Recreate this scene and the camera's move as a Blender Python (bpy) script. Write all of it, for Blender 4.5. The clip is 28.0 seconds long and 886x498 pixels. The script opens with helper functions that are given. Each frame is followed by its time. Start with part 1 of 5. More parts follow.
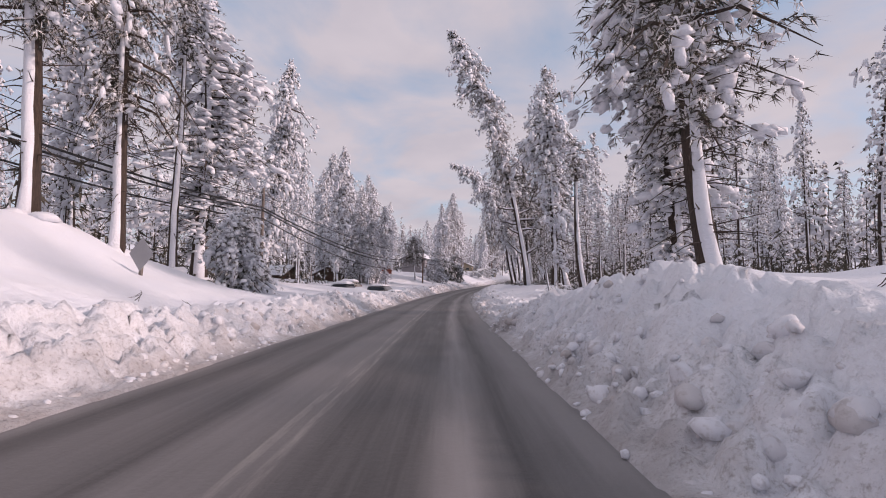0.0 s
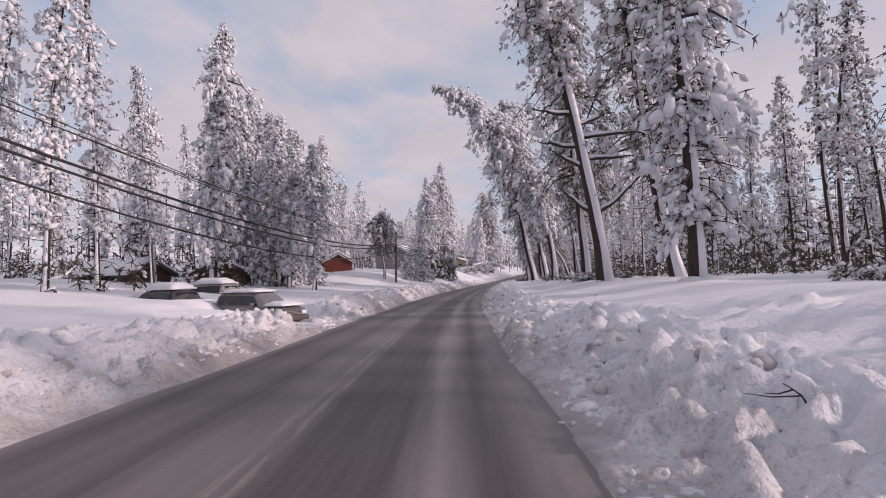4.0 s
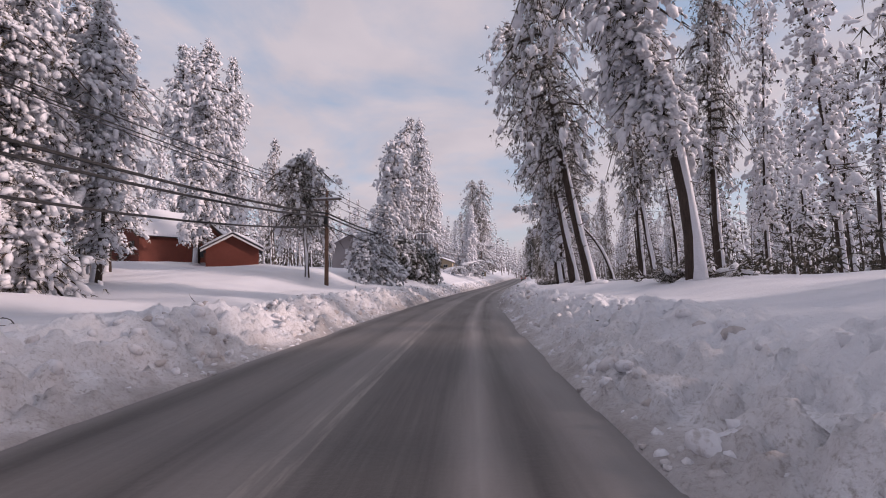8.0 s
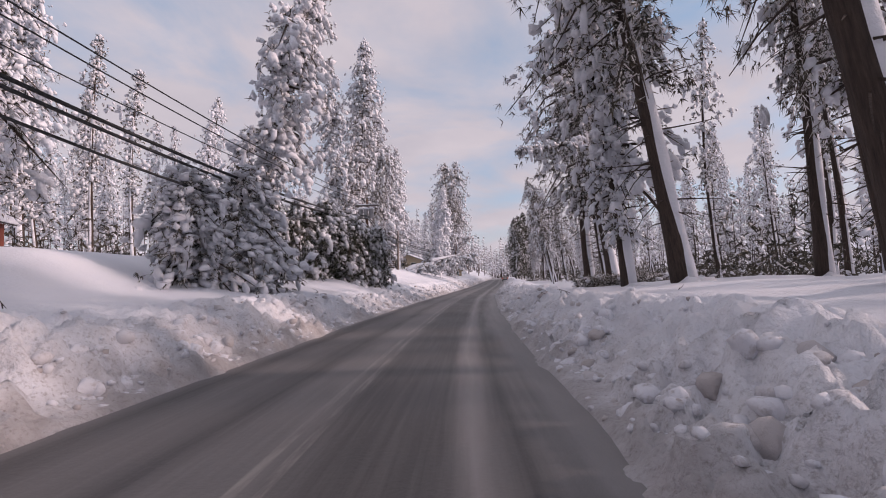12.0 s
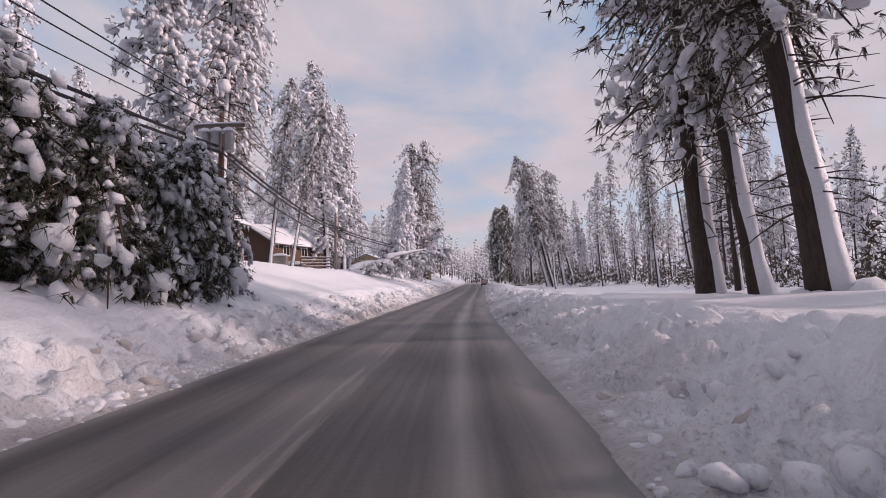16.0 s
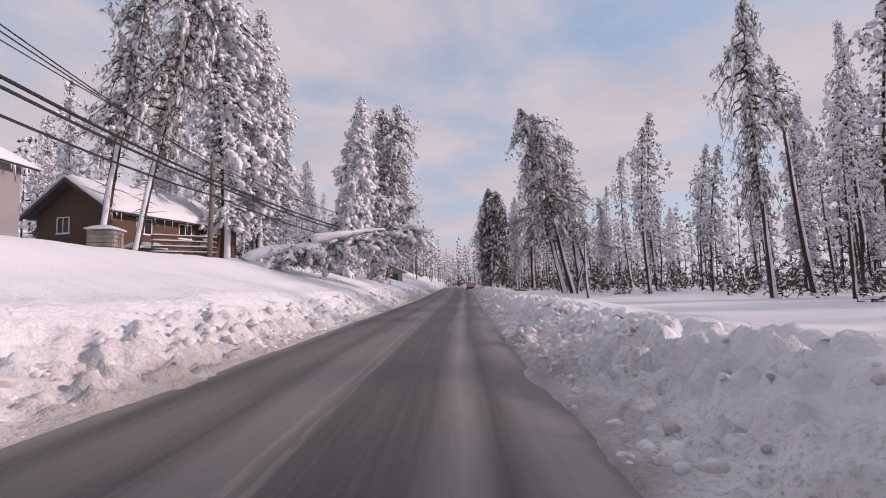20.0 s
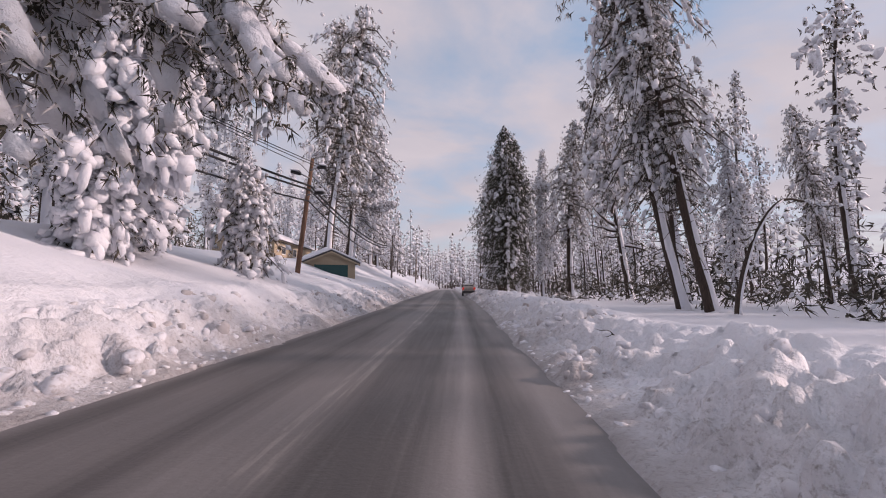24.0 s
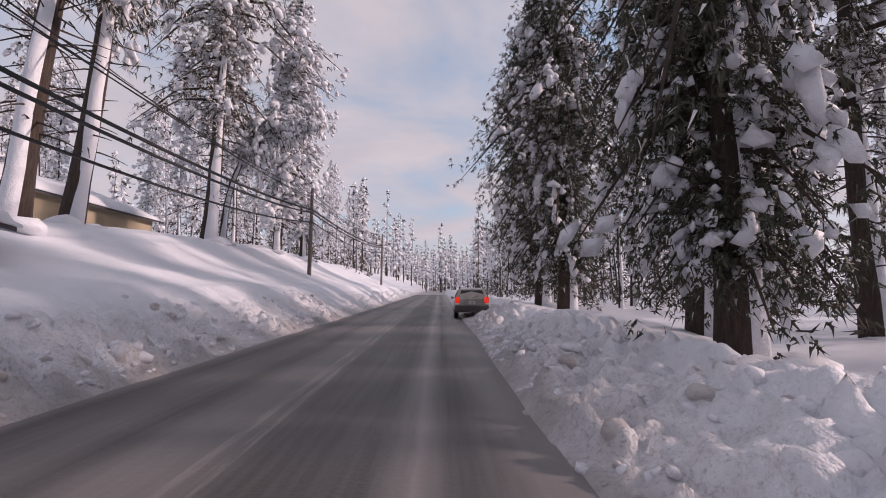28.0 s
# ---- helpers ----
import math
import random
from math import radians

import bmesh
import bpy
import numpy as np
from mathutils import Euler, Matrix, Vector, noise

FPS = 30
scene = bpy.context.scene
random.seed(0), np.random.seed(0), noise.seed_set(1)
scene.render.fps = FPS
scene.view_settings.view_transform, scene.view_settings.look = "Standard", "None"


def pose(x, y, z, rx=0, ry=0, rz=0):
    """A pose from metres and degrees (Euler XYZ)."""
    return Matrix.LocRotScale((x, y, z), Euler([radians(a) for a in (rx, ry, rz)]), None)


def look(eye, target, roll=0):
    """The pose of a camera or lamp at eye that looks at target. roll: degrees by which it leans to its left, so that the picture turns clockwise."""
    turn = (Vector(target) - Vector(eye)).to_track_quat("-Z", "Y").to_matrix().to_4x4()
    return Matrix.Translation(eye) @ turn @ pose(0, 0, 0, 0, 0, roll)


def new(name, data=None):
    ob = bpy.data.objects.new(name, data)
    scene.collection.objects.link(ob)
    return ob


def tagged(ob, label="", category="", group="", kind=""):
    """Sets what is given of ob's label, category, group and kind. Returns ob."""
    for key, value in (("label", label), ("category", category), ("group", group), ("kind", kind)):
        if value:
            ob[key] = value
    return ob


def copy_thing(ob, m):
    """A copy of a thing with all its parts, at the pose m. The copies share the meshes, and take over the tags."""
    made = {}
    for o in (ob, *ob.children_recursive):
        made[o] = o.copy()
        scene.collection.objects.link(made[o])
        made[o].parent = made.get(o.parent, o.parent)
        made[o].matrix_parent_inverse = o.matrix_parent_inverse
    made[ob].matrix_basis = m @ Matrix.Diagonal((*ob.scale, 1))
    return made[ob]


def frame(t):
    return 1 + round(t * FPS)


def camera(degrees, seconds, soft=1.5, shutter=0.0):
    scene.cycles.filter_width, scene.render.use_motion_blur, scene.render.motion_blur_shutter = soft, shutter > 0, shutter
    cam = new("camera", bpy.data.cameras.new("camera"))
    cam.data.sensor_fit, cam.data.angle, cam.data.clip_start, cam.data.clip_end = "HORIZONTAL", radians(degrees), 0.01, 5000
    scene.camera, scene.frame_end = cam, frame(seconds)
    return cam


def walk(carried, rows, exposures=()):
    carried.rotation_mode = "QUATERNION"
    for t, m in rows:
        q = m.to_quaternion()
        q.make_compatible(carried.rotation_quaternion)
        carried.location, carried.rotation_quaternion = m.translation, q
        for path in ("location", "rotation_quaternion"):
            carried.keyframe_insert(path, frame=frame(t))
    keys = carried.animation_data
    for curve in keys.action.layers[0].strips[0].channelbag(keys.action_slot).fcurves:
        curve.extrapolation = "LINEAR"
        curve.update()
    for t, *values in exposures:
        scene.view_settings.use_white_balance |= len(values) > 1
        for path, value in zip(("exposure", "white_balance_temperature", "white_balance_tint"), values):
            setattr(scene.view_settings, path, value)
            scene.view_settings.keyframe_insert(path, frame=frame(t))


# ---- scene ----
cam = camera(82.9, 28.0, soft=1.0)
METRES, EYE, TILT, LEAN, TURN = 225.0, 1.6, 3.4, 0.0, 0.0
ROWS = [
    (0.0, 0.0, 0.0, 0.0, -0.0, -0.0, 0.0),
    (0.5, 0.0004, 0.0227, -0.0016, 0.11, -0.06, 0.19),
    (1.0, 0.0008, 0.0441, -0.0031, 0.16, -0.1, 0.46),
    (1.5, 0.0013, 0.0634, -0.0045, 0.11, -0.08, 0.63),
    (2.0, 0.0019, 0.0838, -0.006, -0.08, -0.02, 0.76),
    (2.5, 0.0027, 0.1044, -0.0075, -0.25, 0.05, 0.86),
    (3.0, 0.0032, 0.125, -0.0088, -0.57, 0.15, 1.17),
    (3.5, 0.0039, 0.1447, -0.0102, -0.84, -0.03, 1.39),
    (5.5, 0.0063, 0.2239, -0.0164, -1.73, -0.16, 2.05),
    (6.0, 0.0073, 0.2427, -0.0177, -1.83, -0.06, 1.94),
    (6.5, 0.0082, 0.2611, -0.019, -1.97, 0.1, 1.76),
    (7.0, 0.0092, 0.2787, -0.0202, -2.13, 0.23, 1.59),
    (7.5, 0.0102, 0.2962, -0.0214, -2.42, 0.36, 1.43),
    (8.0, 0.0113, 0.3135, -0.0226, -2.85, 0.42, 1.3),
    (8.5, 0.0126, 0.3309, -0.0238, -3.33, 0.47, 1.17),
    (9.0, 0.0144, 0.3483, -0.0249, -3.89, 0.48, 1.14),
    (9.5, 0.0162, 0.365, -0.026, -4.44, 0.44, 1.08),
    (10.0, 0.018, 0.381, -0.0269, -4.93, 0.48, 1.11),
    (10.5, 0.0198, 0.3959, -0.0278, -5.26, 0.5, 1.28),
    (11.0, 0.0215, 0.41, -0.0287, -5.47, 0.53, 1.56),
    (11.5, 0.0232, 0.4232, -0.0294, -5.72, 0.48, 1.57),
    (12.0, 0.0249, 0.4357, -0.0302, -5.93, 0.51, 1.53),
    (12.5, 0.0266, 0.4481, -0.0309, -6.25, 0.66, 1.52),
    (14.5, 0.0341, 0.4965, -0.0336, -7.45, 0.76, 1.98),
    (15.0, 0.0372, 0.5147, -0.0347, -7.87, 0.62, 1.68),
    (15.5, 0.0403, 0.5326, -0.0357, -8.53, 0.96, 1.66),
    (16.0, 0.0437, 0.5517, -0.0369, -9.08, 1.0, 1.49),
    (16.5, 0.0471, 0.5696, -0.0379, -9.51, 0.74, 1.29),
    (17.0, 0.05, 0.5847, -0.0387, -9.86, 0.66, 1.14),
    (17.5, 0.0527, 0.5983, -0.0395, -10.15, 0.8, 1.09),
    (18.0, 0.0552, 0.611, -0.0401, -10.39, 0.87, 1.0),
    (18.5, 0.0578, 0.6234, -0.0407, -10.6, 1.06, 0.93),
    (19.0, 0.0603, 0.6357, -0.0414, -10.84, 1.23, 0.82),
    (19.5, 0.0631, 0.6495, -0.0422, -11.04, 1.3, 0.65),
    (20.0, 0.0661, 0.6635, -0.0428, -11.19, 1.29, 0.51),
    (20.5, 0.0693, 0.6782, -0.0434, -11.3, 1.32, 0.42),
    (22.5, 0.0856, 0.749, -0.0477, -11.7, 1.73, -0.08),
    (23.0, 0.0905, 0.7694, -0.0486, -11.76, 1.5, -0.3),
    (23.5, 0.0951, 0.7887, -0.0495, -11.8, 1.38, -0.62),
    (24.0, 0.0998, 0.8084, -0.0504, -11.95, 1.55, -0.89),
    (24.5, 0.1048, 0.8287, -0.0513, -12.19, 1.6, -1.19),
    (25.0, 0.11, 0.8496, -0.0522, -12.29, 1.56, -1.52),
    (25.5, 0.1154, 0.8718, -0.0532, -12.38, 1.52, -1.77),
    (26.0, 0.1204, 0.8932, -0.054, -12.47, 1.37, -1.56),
    (26.5, 0.1258, 0.915, -0.0548, -12.5, 1.27, -1.25),
    (27.0, 0.1313, 0.9372, -0.0558, -12.56, 1.33, -0.74),
    (27.5, 0.1374, 0.9604, -0.0566, -12.71, 1.57, -0.34),
    (28.0, 0.144, 0.9841, -0.0575, -12.92, 1.75, -0.69),
]
walk(cam, [(t, pose(0, 0, EYE, TILT, LEAN, TURN) @ pose(METRES * x, METRES * y, METRES * z, 90 + pitch, roll, yaw)) for t, x, y, z, yaw, pitch, roll in ROWS],
     exposures=[(0.0, 0.0, 7100, 32), (28.0, 0.0, 7100, 32)])

# ---------------------------------------------------------------- the road's line
# the middle of the road follows the drive, 1.7 m to its left
_t = math.radians(TILT)
PX = np.array([METRES * r[1] for r in ROWS])
PY = np.array([METRES * (r[2] * math.cos(_t) - r[3] * math.sin(_t)) for r in ROWS])
PZ = np.array([METRES * (r[2] * math.sin(_t) + r[3] * math.cos(_t)) for r in ROWS])
CX = np.poly1d(np.polyfit(PY, PX, 4))
CZ = np.poly1d(np.polyfit(PY, PZ, 4))
Y0, Y1 = -4.0, 225.0


def line(s):
    """Middle of the road at a distance y = s along the valley: x, z and the slope dx/dy."""
    s = np.asarray(s, float)
    c = np.clip(s, Y0, Y1)
    slope = CX.deriv()(c)
    past = s - c
    x = CX(c) + slope * past
    z = CZ(c) + np.where(past > 0, 0.012 * past, 0.0)
    return x - 1.7 * np.sqrt(1 + slope ** 2), z, slope


def at(s, d):
    """World x, y of the point d metres right of the road's middle at s."""
    x, z, k = line(s)
    n = np.sqrt(1 + k * k)
    return x + d / n, s - d * k / n


def road_sd(x, y):
    """s and d of a world point."""
    s = np.asarray(y, float)
    for _ in range(4):
        cx, cz, k = line(s)
        n = np.sqrt(1 + k * k)
        d = (x - cx) * n
        d = (x - cx) / n - (y - s) * k / n
        s = y + d * k / n
    return s, d


def lattice(ix, iy, seed):
    h = (ix.astype(np.int64) * 374761393 + iy.astype(np.int64) * 668265263 + seed * 974711) & 0x7FFFFFFF
    h = ((h ^ (h >> 13)) * 1274126177) & 0x7FFFFFFF
    return ((h ^ (h >> 16)) & 0xFFFF) / 65535.0


def vnoise(x, y, seed=0):
    """Smooth value noise, -1 to 1."""
    x, y = np.asarray(x, float), np.asarray(y, float)
    ix, iy = np.floor(x), np.floor(y)
    fx, fy = x - ix, y - iy
    fx, fy = fx * fx * (3 - 2 * fx), fy * fy * (3 - 2 * fy)
    a, b = lattice(ix, iy, seed), lattice(ix + 1, iy, seed)
    c, d = lattice(ix, iy + 1, seed), lattice(ix + 1, iy + 1, seed)
    return 2 * (a + (b - a) * fx + (c - a) * fy + (a - b - c + d) * fx * fy) - 1


def domes(x, y, seed=0):
    """Rounded lumps lying side by side, 0 between them and up to 1 on top."""
    x, y = np.asarray(x, float), np.asarray(y, float)
    ix, iy = np.floor(x), np.floor(y)
    best = np.zeros(np.broadcast(x, y).shape)
    for i in (-1, 0, 1):
        for j in (-1, 0, 1):
            cx, cy = ix + i, iy + j
            dx = cx + lattice(cx, cy, seed + 40) - x
            dy = cy + lattice(cx, cy, seed + 80) - y
            wide = 0.38 + 0.40 * lattice(cx, cy, seed + 120)
            tall = 0.35 + 0.65 * lattice(cx, cy, seed + 160)
            best = np.maximum(best, tall * np.sqrt(np.clip(1 - (dx * dx + dy * dy) / (wide * wide), 0, 1)))
    return best


def step(e0, e1, x):
    k = np.clip((x - e0) / (e1 - e0), 0, 1)
    return k * k * (3 - 2 * k)


LEFT_EDGE, RIGHT_EDGE = -3.2, 3.15
SL = [-10, 0, 10, 20, 30, 60, 90, 115, 127, 140, 160, 185, 215, 235, 260]
BERM_L = [1.0, 1.0, 1.0, 0.95, 0.9, 0.85, 1.05, 1.15, 1.2, 1.3, 1.35, 1.4, 1.4, 1.6, 1.6]
NEAR_L = [2.7, 2.7, 2.5, 2.2, 1.25, 1.1, 1.3, 1.6, 2.0, 2.4, 2.4, 2.5, 2.4, 2.4, 3.2]
FAR_L = [4.8, 4.8, 4.6, 3.9, 1.9, 1.5, 1.6, 3.3, 3.3, 3.5, 3.6, 3.7, 3.6, 3.8, 5.2]
SR = [-10, 4, 10, 15, 21, 26, 38, 46, 60, 90, 110, 130, 150, 170, 200, 225, 260]
BERM_R = [1.2, 1.3, 1.8, 1.5, 1.2, 0.35, 0.4, 0.8, 0.85, 0.9, 1.05, 1.0, 0.95, 0.85, 0.75, 0.7, 0.75]
FAR_R = [1.4, 2.0, 2.2, 1.4, 1.3, 0.7, 0.8, 1.1, 1.5, 1.6, 1.4, 1.2, 0.7, 0.15, -0.2, -0.3, -0.3]


def snow_height(s, d):
    """Height of the snow or road above the road's middle."""
    w = 0.35 * vnoise(s / 3.0, d * 0 + 3.3, 11) + 0.15 * vnoise(s / 0.9, d * 0 + 1.3, 12)
    xl, xr = LEFT_EDGE - d + w, d - RIGHT_EDGE + w
    bl, nl, fl = np.interp(s, SL, BERM_L), np.interp(s, SL, NEAR_L), np.interp(s, SL, FAR_L)
    br, fr = np.interp(s, SR, BERM_R), np.interp(s, SR, FAR_R)
    wl = np.interp(s, [112, 130], [1.7, 3.0])
    zl = bl * (0.55 * step(0, wl, xl) + 0.45 * np.clip(xl / wl, 0, 1)) + (nl - bl) * step(2.0, 7.5, xl) + (fl - nl) * step(6.0, 11.0, xl) + 0.07 * np.clip(xl - 11, 0, 18) + 0.03 * np.clip(xl - 29, 0, 50)
    zr = br * (0.6 * step(0, 2.7, xr) + 0.4 * np.clip(xr / 2.7, 0, 1)) + (fr - br) * step(2.6, 9, xr)
    # a drive ploughed out beside the parked car
    drive = step(55.0, 57.0, s) * (1 - step(62.5, 65.0, s)) * (1 - step(4.5, 7.0, xl))
    zl = zl * (1 - 0.9 * drive)
    inside = np.maximum(xl, xr)
    z = np.where(xl > 0, zl, np.where(xr > 0, zr, 0.0))
    calm = step(112, 130, s) * (xl > 0)
    face = step(0.05, 0.45, inside) * (1 - 0.85 * step(2.0 - 0.5 * calm, 3.6 - 1.0 * calm, inside)) * (1 - step(3.4, 6.0, inside)) * (1 - 0.1 * calm)
    torn = step(24, 30, s) * (1 - step(46, 54, s)) * (xr > 0)
    face = np.maximum(face, 0.75 * torn * step(0.3, 1.0, inside) * (1 - step(7, 10, inside)))
    rough = 0.0
    if np.min(inside) < 12:
        bend_s, bend_d = s + 0.18 * vnoise(s / 0.7, d / 0.7, 31), d + 0.18 * vnoise(s / 0.7, d / 0.7, 32)
        patchy = 0.55 + 0.45 * step(-0.5, 0.4, vnoise(s / 2.6, d / 1.5, 15))
        heaped = 1 + 0.45 * (1 - step(14, 24, s)) * (xr > 0)
        rough = heaped * patchy * (0.24 * domes(bend_s / 0.66, bend_d / 0.52, 5) + 0.40 * domes(bend_s / 0.38 + 7, bend_d / 0.33, 6)) + 0.17 * domes(s / 0.24, d / 0.22, 7)
        rough = np.minimum(rough, 0.42 + 0.25 * rough) - 0.26 + 0.16 * vnoise(s / 2.1, d / 1.6, 3) + 0.05 * vnoise(s / 0.5, d / 0.45, 8)
    soft = 0.18 * vnoise(s / 4.5, d / 4.5, 4) + 0.06 * vnoise(s / 1.3, d / 1.3, 5)
    far = 0.8 * vnoise(s / 30.0, d / 30.0, 6) * step(25, 70, inside) + 16 * step(45, 260, inside) + 14 * step(290, 700, s)* step(6, 60, inside)
    z = z + face * rough + step(1.2, 4, inside) * (soft + 0.05 * rough * (1 - step(4, 8, inside))) + far
    return np.where(inside > 0.02, np.maximum(z, 0.045 + 0.1 * np.clip(inside, 0, 1)), z)


def ground_z(x, y):
    s, d = road_sd(x, y)
    return float(line(s)[1] + snow_height(s, d))


# ---------------------------------------------------------------- light
SUN_AZ, SUN_EL = 99.0, 22.0     # degrees to the right of ahead, and up
world = bpy.data.worlds.new("world")
scene.world = world
world.use_nodes = True
wn = world.node_tree
wn.nodes.clear()


def wnode(kind, **props):
    n = wn.nodes.new(kind)
    for key, value in props.items():
        n.inputs[key].default_value = value
    return n


sky = wn.nodes.new("ShaderNodeTexSky")
sky.sky_type, sky.sun_disc = "NISHITA", False
sky.sun_elevation, sky.sun_rotation = radians(SUN_EL), radians(SUN_AZ)
coord = wn.nodes.new("ShaderNodeTexCoord")
split = wn.nodes.new("ShaderNodeSeparateXYZ")
wn.links.new(coord.outputs["Generated"], split.inputs[0])
lift = wnode("ShaderNodeMath")
lift.operation = "ADD"
lift.inputs[1].default_value = 0.18
wn.links.new(split.outputs["Z"], lift.inputs[0])
flat = wn.nodes.new("ShaderNodeCombineXYZ")
for i, axis in enumerate("XY"):
    div = wnode("ShaderNodeMath")
    div.operation = "DIVIDE"
    wn.links.new(split.outputs[axis], div.inputs[0])
    wn.links.new(lift.outputs[0], div.inputs[1])
    wn.links.new(div.outputs[0], flat.inputs[i])
cloud = wnode("ShaderNodeTexNoise", Scale=1.35, Detail=7.0, Roughness=0.55, Distortion=0.35)
wn.links.new(flat.outputs[0], cloud.inputs["Vector"])
ramp = wn.nodes.new("ShaderNodeValToRGB")
ramp.color_ramp.elements[0].position, ramp.color_ramp.elements[1].position = 0.30, 0.54
wn.links.new(cloud.outputs["Fac"], ramp.inputs[0])
shade = wnode("ShaderNodeTexNoise", Scale=2.6, Detail=5.0)
wn.links.new(flat.outputs[0], shade.inputs["Vector"])
tone = wn.nodes.new("ShaderNodeMixRGB")
tone.inputs[1].default_value = (4.9, 5.6, 6.4, 1)
tone.inputs[2].default_value = (7.75, 8.2, 8.55, 1)
wn.links.new(shade.outputs["Fac"], tone.inputs[0])
blue = wn.nodes.new("ShaderNodeMixRGB")
blue.blend_type = "ADD"
blue.inputs[0].default_value = 1.0
blue.inputs[2].default_value = (1.6, 3.2, 4.3, 1)
wn.links.new(sky.outputs[0], blue.inputs[1])
mix = wn.nodes.new("ShaderNodeMixRGB")
low = wnode("ShaderNodeMapRange")
low.inputs["From Min"].default_value, low.inputs["From Max"].default_value = 0.0, 0.22
low.inputs["To Min"].default_value, low.inputs["To Max"].default_value = 0.9, 0.0
wn.links.new(split.outputs["Z"], low.inputs["Value"])
most = wnode("ShaderNodeMath")
most.operation = "MAXIMUM"
wn.links.new(ramp.outputs[0], most.inputs[0])
wn.links.new(low.outputs[0], most.inputs[1])
wn.links.new(most.outputs[0], mix.inputs[0])
wn.links.new(blue.outputs[0], mix.inputs[1])
wn.links.new(tone.outputs[0], mix.inputs[2])
back = wnode("ShaderNodeBackground", Strength=0.082)
wn.links.new(mix.outputs[0], back.inputs[0])
wout = wn.nodes.new("ShaderNodeOutputWorld")
wn.links.new(back.outputs[0], wout.inputs[0])

sun = new("sun", bpy.data.lights.new("sun", "SUN"))
sun.data.energy, sun.data.angle, sun.data.color = 3.0, radians(4), (1.0, 0.89, 0.81)
_a, _e = radians(SUN_AZ), radians(SUN_EL)
sun.matrix_world = look((math.sin(_a) * math.cos(_e) * 50, math.cos(_a) * math.cos(_e) * 50, math.sin(_e) * 50), (0, 0, 0))


# ---------------------------------------------------------------- materials
class Nodes:
    """A small wrapper to write node materials briefly."""

    def __init__(self, name, rough=0.6, metal=0.0):
        self.mat = bpy.data.materials.new(name)
        self.mat.use_nodes = True
        self.tree = self.mat.node_tree
        self.bsdf = self.tree.nodes["Principled BSDF"]
        self.bsdf.inputs["Roughness"].default_value = rough
        self.bsdf.inputs["Metallic"].default_value = metal

    def put(self, socket, value):
        if isinstance(value, bpy.types.NodeSocket):
            self.tree.links.new(value, socket)
        elif isinstance(value, tuple) and len(value) == 3 and socket.type == "RGBA":
            socket.default_value = (*value, 1)
        else:
            socket.default_value = value

    def node(self, kind, out=0, **props):
        n = self.tree.nodes.new(kind)
        for key, value in props.items():
            self.put(n.inputs[key], value)
        return n.outputs[out]

    def where(self, which="Object"):
        return self.node("ShaderNodeTexCoord", which)

    def noise(self, scale, detail=4.0, vector=None, rough=0.55):
        return self.node("ShaderNodeTexNoise", "Fac", Scale=scale, Detail=detail, Roughness=rough,
                         **({"Vector": vector} if vector is not None else {}))

    def math(self, op, a, b=0.0):
        n = self.tree.nodes.new("ShaderNodeMath")
        n.operation = op
        self.put(n.inputs[0], a)
        self.put(n.inputs[1], b)
        return n.outputs[0]

    def ramp(self, fac, lo, hi):
        n = self.tree.nodes.new("ShaderNodeMapRange")
        self.put(n.inputs["Value"], fac)
        n.inputs["From Min"].default_value, n.inputs["From Max"].default_value = lo, hi
        return n.outputs[0]

    def mix(self, fac, a, b):
        n = self.tree.nodes.new("ShaderNodeMixRGB")
        self.put(n.inputs[0], fac)
        self.put(n.inputs[1], a)
        self.put(n.inputs[2], b)
        return n.outputs[0]

    def scaled(self, vector, sx, sy, sz):
        return self.node("ShaderNodeMapping", "Vector", Vector=vector, Scale=(sx, sy, sz))

    def color(self, value):
        self.put(self.bsdf.inputs["Base Color"], value)
        return self

    def rough(self, value):
        self.put(self.bsdf.inputs["Roughness"], value)
        return self

    def bump(self, height, strength=0.3, distance=0.02):
        n = self.tree.nodes.new("ShaderNodeBump")
        n.inputs["Strength"].default_value, n.inputs["Distance"].default_value = strength, distance
        self.put(n.inputs["Height"], height)
        self.tree.links.new(n.outputs[0], self.bsdf.inputs["Normal"])
        return self


def plain(name, rgb, rough=0.6, metal=0.0, vary=0.25, scale=6.0, bump=0.15):
    m = Nodes(name, rough, metal)
    where = m.where("Object")
    f = m.math("ADD", m.math("MULTIPLY", m.noise(scale, 6, where), 0.6), m.math("MULTIPLY", m.noise(scale * 9, 3, where), 0.4))
    dark = tuple(c * (1 - vary) for c in rgb)
    pale = tuple(min(1, c * (1 + vary)) for c in rgb)
    m.color(m.mix(f, dark, pale))
    if bump:
        m.bump(f, bump, 0.01)
    return m.mat


